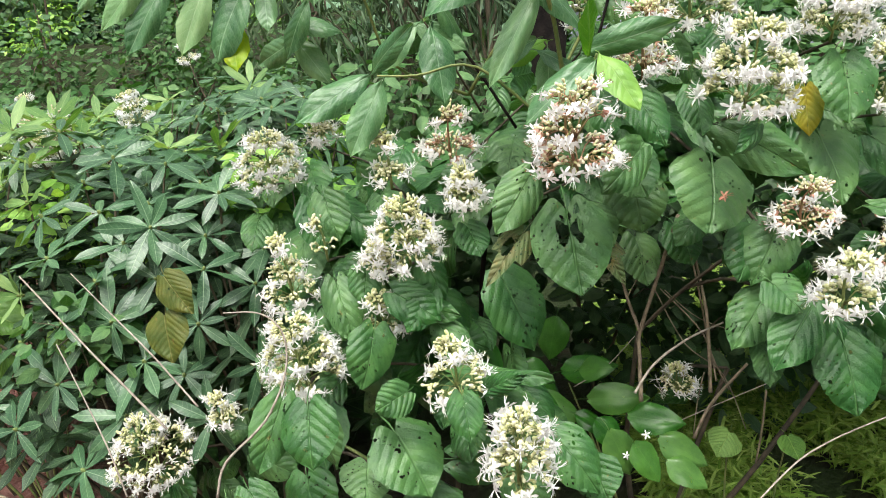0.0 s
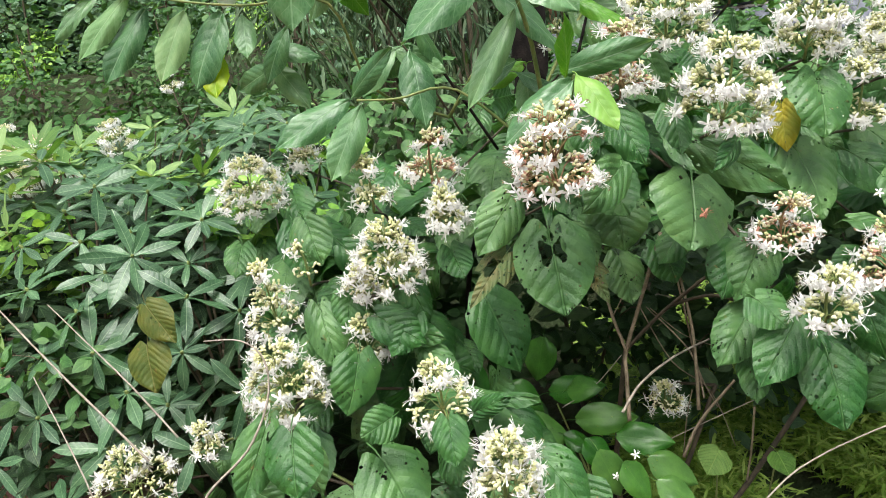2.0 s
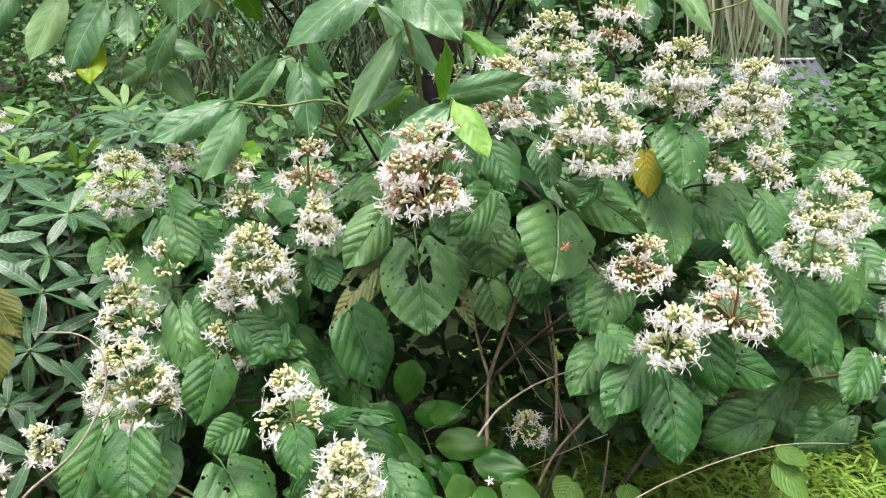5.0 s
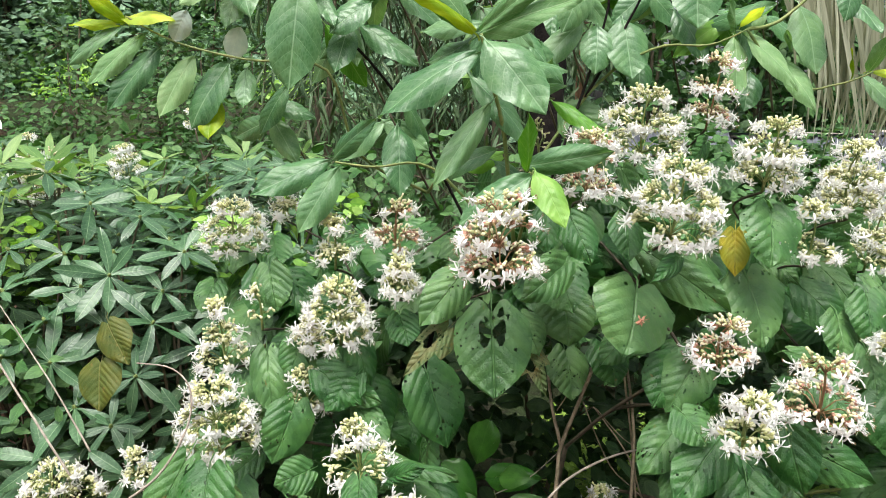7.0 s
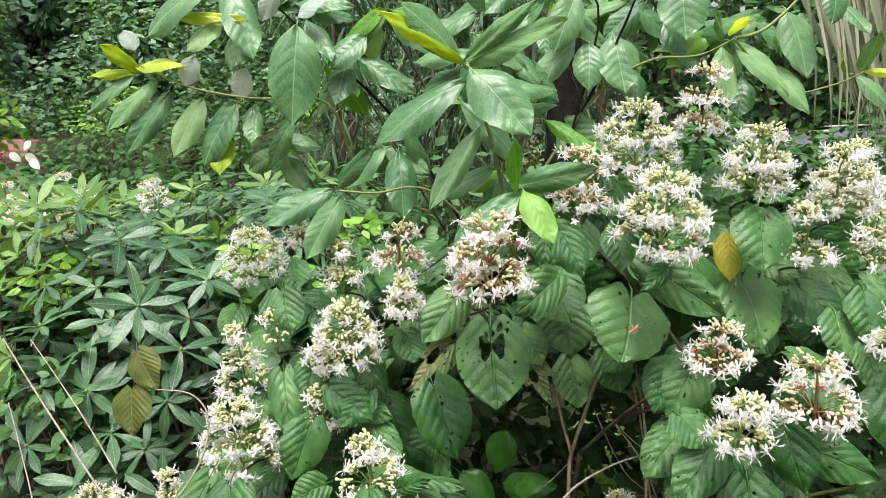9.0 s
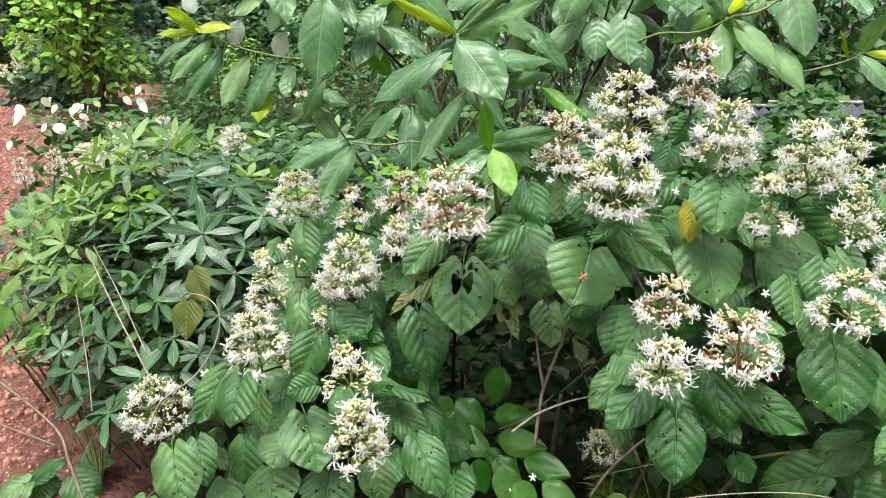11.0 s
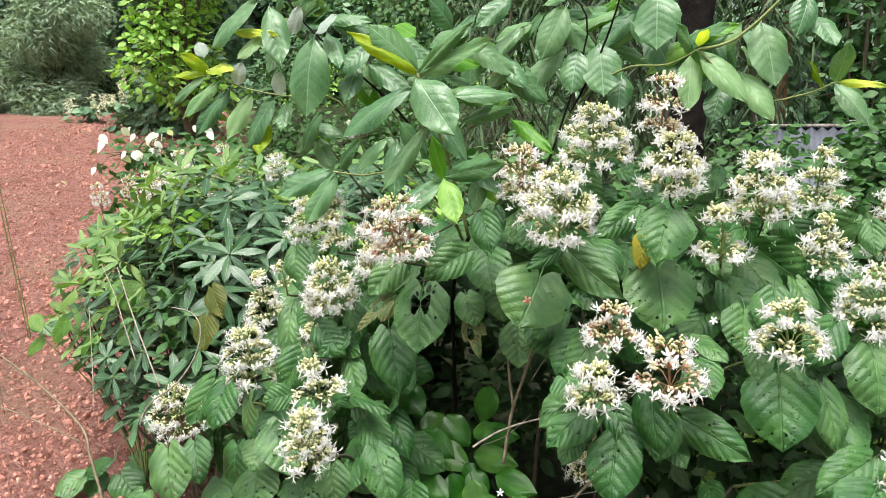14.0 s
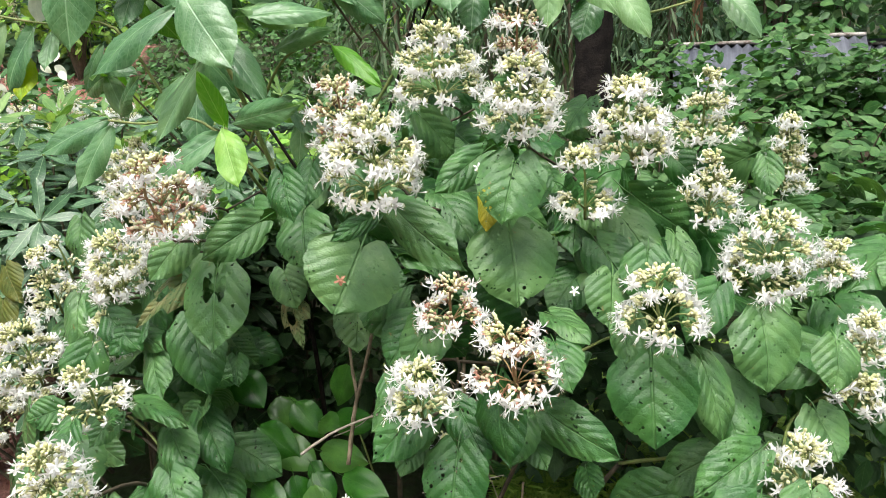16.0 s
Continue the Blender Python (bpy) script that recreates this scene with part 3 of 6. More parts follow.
broad_leaf(shrub_left, (-0.714, 1.435, 1.024), (-0.659, 1.386, 0.949), 0.084, 'browning')
broad_leaf(shrub_left, (-0.729, 1.416, 0.935), (-0.721, 1.357, 0.844), 0.105, 'browning')
broad_leaf(shrub_right, (0.638, 1.298, 1.320), (0.626, 1.241, 1.251), 0.058, 'yellow')
broad_leaf(shrub_right, (0.918, 1.185, 1.060), (0.932, 1.115, 0.934), 0.145)
broad_leaf(shrub_right, (0.622, 1.055, 0.924), (0.624, 0.985, 0.827), 0.113)
broad_leaf(shrub_right, (0.566, 1.085, 0.992), (0.541, 1.015, 0.918), 0.070)
broad_leaf(shrub_right, (0.682, 1.090, 1.036), (0.702, 1.020, 0.926), 0.095)
broad_leaf(shrub_right, (0.605, 1.115, 0.973), (0.669, 1.045, 0.919), 0.070)
broad_leaf(shrub_right, (0.746, 1.175, 0.944), (0.868, 1.105, 0.912), 0.087)
broad_leaf(shrub_right, (0.710, 1.205, 0.879), (0.757, 1.135, 0.858), 0.061)
broad_leaf(shrub_right, (0.666, 1.289, 1.233), (0.696, 1.219, 1.121), 0.166)
broad_leaf(shrub_right, (0.472, 1.235, 1.279), (0.603, 1.165, 1.199), 0.092)
broad_leaf(shrub_right, (1.101, 1.335, 1.082), (1.121, 1.265, 0.982), 0.128)
broad_leaf(shrub_right, (1.007, 1.275, 1.010), (1.052, 1.205, 0.912), 0.075)
broad_leaf(shrub_right, (0.812, 1.375, 1.192), (0.880, 1.305, 1.128), 0.094)
broad_leaf(shrub_right, (0.287, 1.225, 1.257), (0.322, 1.155, 1.191), 0.110)
broad_leaf(shrub_right, (0.683, 1.255, 1.369), (0.674, 1.185, 1.281), 0.118)
broad_leaf(shrub_right, (0.845, 1.415, 1.237), (0.923, 1.345, 1.165), 0.094)
broad_leaf(shrub_right, (0.880, 1.235, 1.113), (0.878, 1.165, 1.062), 0.063)
broad_leaf(shrub_left, (0.057, 1.165, 1.056), (0.111, 1.095, 0.945), 0.115)
broad_leaf(shrub_left, (-0.109, 1.265, 1.097), (-0.053, 1.195, 1.020), 0.070)
broad_leaf(shrub_left, (-0.148, 1.235, 0.992), (-0.032, 1.165, 0.993), 0.066)
broad_leaf(shrub_left, (-0.315, 1.080, 0.870), (-0.284, 1.010, 0.775), 0.101)
broad_leaf(shrub_left, (-0.156, 1.005, 0.850), (-0.093, 0.935, 0.772), 0.140)
broad_leaf(shrub_left, (-0.255, 1.015, 0.695), (-0.232, 0.945, 0.636), 0.154)
broad_leaf(shrub_left, (-0.448, 1.015, 0.741), (-0.392, 0.945, 0.686), 0.084)
broad_leaf(shrub_left, (0.116, 0.965, 0.852), (0.184, 0.895, 0.790), 0.092)
broad_leaf(shrub_left, (0.056, 0.965, 0.812), (0.076, 0.895, 0.779), 0.063)
broad_leaf(shrub_left, (-0.038, 1.085, 0.911), (0.122, 1.015, 0.946), 0.053)
broad_leaf(shrub_left, (-0.070, 1.185, 0.958), (-0.016, 1.115, 0.902), 0.071)
broad_leaf(shrub_left, (0.029, 1.085, 0.856), (0.110, 1.015, 0.825), 0.080)
broad_leaf(shrub_left, (0.055, 1.155, 0.851), (0.141, 1.085, 0.796), 0.082)
broad_leaf(shrub_left, (-0.353, 1.065, 0.726), (-0.331, 0.995, 0.655), 0.117)
broad_leaf(shrub_left, (-0.396, 1.035, 0.635), (-0.357, 0.965, 0.595), 0.103)
broad_leaf(shrub_right, (0.571, 1.135, 1.000), (0.559, 1.065, 1.070), 0.047)
broad_leaf(shrub_right, (0.765, 1.165, 1.080), (0.802, 1.095, 1.040), 0.079)
broad_leaf(shrub_right, (0.748, 1.235, 1.103), (0.822, 1.165, 1.106), 0.071)
broad_leaf(shrub_right, (0.950, 1.395, 1.206), (0.994, 1.325, 1.153), 0.061)

# flowers: five narrow spreading petals, long curved stamens, a calyx
def flower_shape(seed):
    r = np.random.RandomState(seed)
    heap = Heap()
    petal = grid_leaf([(0, 0.35), (0.35, 0.85), (0.65, 1.0), (0.88, 0.7), (1, 0.15)], 2, 4, 0.5, 0.55, 0.04, seed=seed)
    for i in range(5):
        a = i * 72 + r.uniform(-14, 14)
        m = Matrix.Rotation(radians(a), 4, "Z") @ pose(0, 0.0012, 0.012, r.uniform(-30, 38)) @ Matrix.Diagonal((0.0058, 0.0138, 0.014, 1)) @ Matrix.Diagonal((1, r.uniform(0.85, 1.1), 1, 1))
        heap.add(petal, m, 0)
    lean = r.uniform(0, 6.28)
    for i in range(4):
        a = lean + r.uniform(-0.7, 0.7)
        out = r.uniform(0.007, 0.014)
        p = [(0, 0, 0.012), (out * 0.3 * math.cos(a), out * 0.3 * math.sin(a), 0.020), (out * math.cos(a), out * math.sin(a), 0.027)]
        heap.add(tube(p, [0.0005, 0.0004, 0.0004], 3, 2), None, 0)
        heap.add(ball(0.0009, 0.0009, 0.0014, 4, 3), Matrix.Translation(p[2]), 2)
    heap.add(tube([(0, 0, 0.0), (0, 0, 0.013)], [0.0020, 0.0016], 5, 1), None, 0)
    for i in range(5):
        a = i * 72 + 36
        sepal = Matrix.Rotation(radians(a), 4, "Z") @ pose(0, 0.001, -0.003, 52) @ Matrix.Diagonal((0.0055, 0.0085, 0.008, 1))
        heap.add(SEPAL, sepal, 1)
    heap.add(tube([(0, 0, -0.016), (0, 0, -0.002)], [0.0008, 0.0011], 3, 1), None, 2)
    return heap


SEPAL = grid_leaf([(0, 0.6), (0.4, 1.0), (0.8, 0.5), (1, 0.1)], 1, 2, 0.3, 0.2, 0.0)
FLOWERS = [flower_shape(i).mesh("flower", (PETAL, CALYX_GREEN, STALK)) for i in range(4)]
FLOWERS_RED = [flower_shape(i + 10).mesh("flower", (PETAL, CALYX_RED, STALK_RED)) for i in range(4)]


def bud_shape():
    """A club-shaped bud, narrow at its stalk and rounded at its head."""
    v, f, uv = ball(0.0046, 0.0046, 0.0066, 7, 6)
    t = (v[:, 2] + 0.0066) / 0.0132
    v[:, :2] *= (0.55 + 0.6 * t)[:, None]
    return v, f, uv


BUD_SHAPE = bud_shape()
CALYX_SHAPE = ball(0.0034, 0.0034, 0.0048, 5, 3)
cluster_count = 0
far_flower = Heap()
for i in range(5):
    far_flower.add(grid_leaf([(0, 0.4), (0.6, 1.0), (1, 0.3)], 1, 2, 0.3, 0.5, 0.05), Matrix.Rotation(radians(72 * i), 4, "Z") @ pose(0, 0.001, 0.01, 10 * i - 20) @ Matrix.Diagonal((0.007, 0.014, 0.014, 1)))
FAR_FLOWER = (np.concatenate(far_flower.v), far_flower.f, np.concatenate(far_flower.uv))


def panicle(heap, stalks, r, w, h, kind):
    """Fills buds and stalks of a panicle, its foot at the origin: tiers of arching cymes, buds above, open flowers along the rim; returns the poses of the open flowers."""
    flowers = []
    rad = w / 2
    tiers = max(2, int(round(h / 0.038)))
    bend = Vector((r.normal(0, 0.006), r.normal(0, 0.006), h * 0.5))
    stalks.add(tube([(0, 0, -0.03), tuple(bend), (0, 0, h * 0.97)], [0.0030, 0.0022, 0.0012], 5, 3))
    open_share = {0: 0.95, 1: 0.92, 2: 0.55, 3: 0.52, 4: 0.16}[kind]
    for i in range(tiers):
        t = i / max(1, tiers - 1)
        z = h * (0.10 + 0.84 * t)
        reach = rad * ((1 - 0.80 * t ** 1.1) if kind > 2 else math.sqrt(max(0.08, 1 - (0.90 * t) ** 2.4)))
        n = max(5, int(round(3.5 + 92 * reach)))
        if kind == 4:
            n = max(3, n // 2)
        a0 = r.uniform(0, 6.28)
        gap = r.uniform(0, 6.28)
        for j in range(n):
            a = a0 + 6.283 * j / n + r.uniform(-0.2, 0.2)
            if kind in (1, 2) and i and math.cos(a - gap) > 0.86:
                continue
            q = reach * r.uniform(0.82, 1.04)
            out = Vector((math.cos(a), math.sin(a), 0))
            side = Vector((-math.sin(a), math.cos(a), 0))
            tip = out * q * 0.86 + Vector((0, 0, z + r.uniform(-0.006, 0.006) - 0.10 * q))
            foot = Vector((0, 0, z - 0.35 * q - 0.004))
            stalks.add(tube([foot, foot.lerp(tip, 0.55) + Vector((0, 0, 0.010)), tip], [0.0014, 0.0012, 0.0009], 4, 2))
            share = open_share * (1.3 - 0.55 * t)
            old = kind == 2 or (kind == 1 and t < 0.6)
            for s in range(9 if kind != 4 else 4):
                along = r.uniform(-1, 1)
                rise = r.uniform(-0.4, 1.0)
                if rise < 0.36 and r.rand() < share:
                    p = tip + side * along * 0.013 + out * r.uniform(0.004, 0.012) + Vector((0, 0, rise * 0.010))
                    d = (out + side * along * 0.5 + Vector((0, 0, -0.30)) + Vector(r.normal(0, 0.32, 3))).normalized()
                    flowers.append((turn_to(d, p, r.uniform(0, 6.28), r.uniform(0.82, 1.08)), r.rand()))
                else:
                    p = tip + side * along * 0.014 + out * r.uniform(-0.016, 0.006) + Vector((0, 0, 0.002 + rise * 0.013))
                    d = (out * 0.6 + side * along * 0.5 + Vector((0, 0, 0.15 + 0.5 * t)) + Vector(r.normal(0, 0.35, 3))).normalized()
                    size = r.uniform(0.52, 0.76)
                    slot = 2 if old and r.rand() < 0.45 else (1 if r.rand() < 0.25 + 0.4 * t else 0)
                    heap.add(BUD_SHAPE, turn_to(d, p + d * 0.006, 0, size), slot)
                    heap.add(CALYX_SHAPE, turn_to(d, p, 0, size), 4 if old and t < 0.5 and r.rand() < 0.55 else 3)
                stalks.add(tube([tip - out * 0.006, p], [0.0007, 0.0008], 3, 1))
    return flowers


def flower_cluster(shrub, centre, w, h, kind, joined=False):
    """A panicle. kind: 0 in full flower, 1 with red calyces, 2 fading, 3 mostly in bud, 4 sparse buds."""
    global cluster_count
    cluster_count += 1
    r = np.random.RandomState(100 + cluster_count)
    heap, stalks = Heap(), Heap()
    w, h = max(0.045, w * 0.96 - 0.040), max(0.036, h * 0.86 - 0.022)
    flowers = panicle(heap, stalks, r, w, h, kind)
    lean = Vector((r.uniform(-0.12, 0.12), -0.22, 1)).normalized()
    m = turn_to(lean, Vector(centre) - lean * h * 0.52, r.uniform(0, 6))
    label = ("panicle of white flowers and cream buds", "panicle of white flowers with red calyces", "fading brownish panicle", "panicle mostly of cream-green buds", "sparse stalks of green buds")[kind]
    stem = part("panicle", stalks.mesh("panicle", (STALK_RED if kind in (1, 2) else STALK,)), shrub, m, label)
    if joined:
        for pose_in, pick in flowers:
            heap.add(FAR_FLOWER, pose_in, 5)
    tagged(part("bud_mass", heap.mesh("bud_mass", (BUD, BUD_GREEN, BUD_OLD, CALYX_GREEN, CALYX_RED, PETAL)), stem, m), kind="stuff")
    for pose_in, pick in flowers if not joined else ():
        pool = FLOWERS_RED if kind in (1, 2) and pick < 0.7 else FLOWERS
        part("flower", pool[int(pick * 97) % 4], stem, m @ pose_in)
    if shrub in tops:
        tops[shrub].append(m @ Vector((0, 0, -0.03)))


flower_cluster(shrub_left, (0.180, 0.978, 1.365), 0.155, 0.149, 1)
flower_cluster(shrub_right, (0.593, 1.155, 1.149), 0.133, 0.098, 2)
flower_cluster(shrub_right, (0.587, 0.984, 1.076), 0.117, 0.110, 0)
flower_cluster(shrub_right, (0.716, 1.040, 1.119), 0.162, 0.125, 1)
flower_cluster(shrub_right, (0.480, 1.120, 1.410), 0.193, 0.157, 0)
flower_cluster(shrub_right, (0.487, 1.471, 1.528), 0.222, 0.160, 0)
flower_cluster(shrub_right, (0.637, 1.515, 1.595), 0.124, 0.174, 2)
flower_cluster(shrub_right, (0.687, 1.288, 1.480), 0.160, 0.151, 0)
flower_cluster(shrub_right, (0.865, 1.338, 1.430), 0.153, 0.161, 0)
flower_cluster(shrub_right, (0.789, 1.313, 1.326), 0.132, 0.134, 0)
flower_cluster(shrub_right, (0.999, 1.612, 1.418), 0.157, 0.169, 3)
flower_cluster(shrub_right, (1.010, 1.513, 1.283), 0.157, 0.157, 3)
flower_cluster(shrub_right, (1.197, 1.899, 1.268), 0.133, 0.237, 3)
flower_cluster(shrub_right, (1.109, 1.402, 1.192), 0.178, 0.168, 0)
flower_cluster(shrub_right, (0.927, 1.162, 1.180), 0.159, 0.115, 0)
flower_cluster(shrub_right, (1.153, 1.149, 0.924), 0.127, 0.108, 0)
flower_cluster(shrub_right, (0.351, 1.285, 1.451), 0.139, 0.145, 2)
flower_cluster(shrub_right, (1.236, 1.483, 1.151), 0.081, 0.078, 3)
flower_cluster(shrub_right, (1.265, 1.350, 1.058), 0.083, 0.093, 0)
flower_cluster(shrub_right, (1.266, 1.321, 0.970), 0.088, 0.073, 3)
flower_cluster(shrub_left, (-0.110, 1.176, 1.169), 0.153, 0.139, 0)
flower_cluster(shrub_left, (-0.178, 1.208, 1.105), 0.049, 0.040, 3)
flower_cluster(shrub_left, (-0.016, 1.271, 1.319), 0.133, 0.104, 2)
flower_cluster(shrub_left, (0.003, 1.184, 1.236), 0.088, 0.078, 0)
flower_cluster(shrub_left, (-0.137, 1.249, 1.286), 0.087, 0.106, 3)
flower_cluster(shrub_left, (-0.322, 1.541, 1.314), 0.070, 0.077, 3)
flower_cluster(shrub_left, (-0.507, 1.707, 1.225), 0.210, 0.148, 0)
flower_cluster(shrub_left, (-0.369, 1.239, 1.089), 0.138, 0.168, 3)
flower_cluster(shrub_left, (-0.339, 1.124, 0.970), 0.175, 0.171, 0)
flower_cluster(shrub_left, (-0.277, 1.207, 1.162), 0.087, 0.092, 4)
flower_cluster(shrub_left, (-0.183, 1.197, 0.999), 0.108, 0.105, 0)
flower_cluster(shrub_left, (-0.039, 0.972, 0.998), 0.149, 0.117, 3)
flower_cluster(shrub_left, (0.058, 0.783, 0.965), 0.123, 0.140, 0)
flower_cluster(shrub_left, (-0.820, 1.340, 0.640), 0.240, 0.165, 0)
flower_cluster(shrub_left, (-0.630, 1.361, 0.710), 0.089, 0.094, 3)
flower_cluster(shrub_right, (0.462, 1.521, 0.604), 0.115, 0.086, 3)
flower_cluster(shrub_left, (0.260, 1.440, 1.484), 0.062, 0.056, 4)

# stems from the root through a fork to every panicle, leaves in pairs along them
FORK = {shrub_right: [Vector((0.36, 1.457, 0.766)), Vector((0.62, 1.62, 0.55)), Vector((0.86, 1.55, 0.60))], shrub_left: [Vector((-0.08, 1.40, 0.55)), Vector((-0.30, 1.45, 0.45)), Vector((0.05, 1.20, 0.45))]}


def inside_gap(p):
    return 0.18 < p.x < 0.78 and p.z < 0.98 and p.y < 1.75


def covered(p, margin):
    """Whether p lies behind the leaves in front of it."""
    near = sorted(heroes, key=lambda q: (q[0][0] - p.x) ** 2 + ((q[0][2] + q[1][2]) / 2 - p.z) ** 2)[:3]
    return p.y > sum(q[0][1] for q in near) / 3 + margin


EATEN_HOLE = Vector((0.177, 1.086, 1.159))


def behind_hole(base, tip):
    """Whether a leaf from base to tip would close the dark hollow behind the eaten leaf."""
    away = Vector((-0.16, 0.92, -0.36)).normalized()
    for t in (0.0, 0.5, 1.0):
        q = Vector(base).lerp(Vector(tip), t) - EATEN_HOLE
        along = q.dot(away)
        if 0.015 < along < 1.0 and (q - away * along).length < 0.11 + 0.14 * along:
            return True
    return False


def fill_shrub(shrub, seed, wanted):
    r = np.random.RandomState(seed)
    forks = FORK[shrub]
    root = shrub.location.copy()
    for i, f in enumerate(forks):
        mid = (root + f) / 2 + Vector((0.05 * (i - 1), 0.02, 0))
        tube_part("stem", [root + Vector((0.03 * (i - 1), 0.01 * i, -0.03)), mid, f], [0.009, 0.007, 0.0055], STEM_DARK, shrub, 7)
    spots = []
    nodes = [(f, 0.0048) for f in forks]
    for top in sorted(tops[shrub], key=lambda q: min((q - f).length for f in forks)):
        near = top + Vector((0, 0.15, -0.05))
        f, thick = min(nodes, key=lambda q: (q[0] - near).length + (0.4 if q[0].z > near.z - 0.04 else 0.0))
        mid = f.lerp(near, 0.5) + Vector((r.uniform(-0.03, 0.03), 0.05 + r.uniform(-0.02, 0.03), r.uniform(-0.03, 0.01)))
        thin = max(0.0026, thick * 0.8)
        tube_part("stem", [f, mid, near, top], [thick, (thick + thin) / 2, thin, 0.003], STEM_DARK if r.rand() < 0.85 else STALK, shrub, 5)
        nodes += [(mid, (thick + thin) / 2), (near, thin)]
        spots += [near, near + Vector((0, 0, -0.03)), mid.lerp(near, 0.5), mid]
    made = 0
    for k in range(wanted * 6):
        c = spots[r.randint(len(spots))] + Vector(r.normal(0, 0.07, 3)) + Vector((0, 0.06, -0.05))
        a = r.uniform(0, 6.283)
        d = Vector((math.cos(a), math.sin(a) - 0.25, -0.55 + r.normal(0, 0.25))).normalized()
        size = r.uniform(0.07, 0.14)
        if inside_gap(c) or behind_hole(c, c + d * size) or c.z < 0.3 or not (covered(c, 0.05) and covered(c + d * size, 0.035)):
            continue
        part("leaf", BROAD_MESH[r.randint(6)], shrub, leaf_pose(c, c + d * size, size * r.uniform(0.75, 0.9), FRONT + Vector(r.normal(0, 0.4, 3))))
        made += 1
        if made == wanted:
            break


def shade_canopy(shrub, seed, x0, x1, y0, y1, wanted):
    """Upper leaves out over the shrub's own stems at the back, added to shade the gap below."""
    r = np.random.RandomState(seed)
    for k in range(wanted):
        x, y = r.uniform(x0, x1), r.uniform(y0, y1)
        c = Vector((x, y, 1.04 + 0.16 * r.rand() + 0.08 * math.sin(x * 4)))
        if not covered(c, 0.12):
            continue
        a = r.uniform(0, 6.283)
        d = Vector((math.cos(a), math.sin(a), -0.3)).normalized()
        size = r.uniform(0.11, 0.17)
        if behind_hole(c, c + d * size):
            continue
        part("leaf", BROAD_MESH[r.randint(6)], shrub, leaf_pose(c, c + d * size, size * 0.85, Vector((0, -0.25, 1)) + Vector(r.normal(0, 0.2, 3))))


fill_shrub(shrub_right, 21, 150)
fill_shrub(shrub_left, 22, 170)
shade_canopy(shrub_right, 23, 0.25, 1.6, 1.40, 2.25, 145)
shade_canopy(shrub_left, 24, -0.40, 0.50, 1.45, 2.20, 120)

# ---- the sapling with large smooth leaves ----
sapling = thing("sapling", (-0.02, 1.80, 0), "young tree with large smooth green leaves, yellow-green shoots, rooted in soil", "sapling")
SAP_MESH = [[make_mesh("sapling_leaf", *grid_leaf(OBOVATE, 8, 14, 0.22, 0.20 + 0.09 * i, 0.024, 0, 40 + i, petiole=0.10, edge=0.03), (m,)) for i in range(4)] for m in SAPLING]
sap_count = 0


def sapling_leaf(base, tip, width, tint=0):
    """tint: 0 grown, 1 light, 2 young yellow-green, 3 pale underside, 4 bright green."""
    global sap_count
    sap_count += 1
    r = np.random.RandomState(300 + sap_count)
    face = Vector((0.22, -0.78, 0.58)) + Vector(r.normal(0, 0.17, 3))
    label = ("", "light green leaf", "young yellow-green leaf", "pale leaf underside", "bright green leaf")[tint]
    b, t = Vector(base), Vector(tip)
    part("leaf", SAP_MESH[tint][sap_count % 4], sapling, leaf_pose(b, b + (t - b) * 1.06, width * 1.14, face), label)


sapling_leaf((-0.573, 1.340, 1.693), (-0.609, 1.280, 1.741), 0.034, 2)
sapling_leaf((-0.573, 1.340, 1.688), (-0.645, 1.280, 1.692), 0.025, 2)
sapling_leaf((-0.578, 1.340, 1.696), (-0.468, 1.280, 1.717), 0.043, 2)
sapling_leaf((-0.561, 1.310, 1.730), (-0.579, 1.310, 1.771), 0.034, 3)
sapling_leaf((-0.429, 1.300, 1.711), (-0.459, 1.300, 1.656), 0.039, 3)
sapling_leaf((-0.342, 1.350, 1.686), (-0.369, 1.350, 1.627), 0.046, 3)
sapling_leaf((-0.577, 1.330, 1.684), (-0.660, 1.270, 1.625), 0.031, 0)
sapling_leaf((-0.530, 1.330, 1.668), (-0.622, 1.270, 1.577), 0.041, 1)
sapling_leaf((-0.503, 1.330, 1.641), (-0.587, 1.270, 1.533), 0.050, 0)
sapling_leaf((-0.436, 1.340, 1.628), (-0.488, 1.280, 1.524), 0.050, 1)
sapling_leaf((-0.370, 1.350, 1.617), (-0.437, 1.290, 1.510), 0.065, 0)
sapling_leaf((-0.410, 1.360, 1.555), (-0.400, 1.300, 1.478), 0.050, 2)
sapling_leaf((-0.338, 1.370, 1.608), (-0.329, 1.310, 1.543), 0.037, 0)
sapling_leaf((-0.214, 1.320, 1.764), (-0.221, 1.260, 1.588), 0.094, 0)
sapling_leaf((-0.389, 1.330, 1.865), (-0.520, 1.270, 1.781), 0.067, 0)
sapling_leaf((-0.363, 1.350, 1.855), (-0.301, 1.290, 1.717), 0.067, 0)
sapling_leaf((-0.251, 1.320, 1.846), (-0.287, 1.320, 1.781), 0.038, 3)
sapling_leaf((-0.491, 1.350, 1.795), (-0.335, 1.290, 1.798), 0.024, 2)
sapling_leaf((-0.384, 1.350, 1.780), (-0.437, 1.290, 1.740), 0.045, 1)
sapling_leaf((-0.218, 1.340, 1.782), (-0.164, 1.340, 1.825), 0.043, 3)
sapling_leaf((-0.214, 1.390, 1.783), (-0.148, 1.330, 1.707), 0.044, 0)
sapling_leaf((-0.334, 1.370, 1.786), (-0.361, 1.310, 1.698), 0.051, 0)
sapling_leaf((-0.089, 1.390, 1.742), (-0.152, 1.330, 1.695), 0.055, 0)
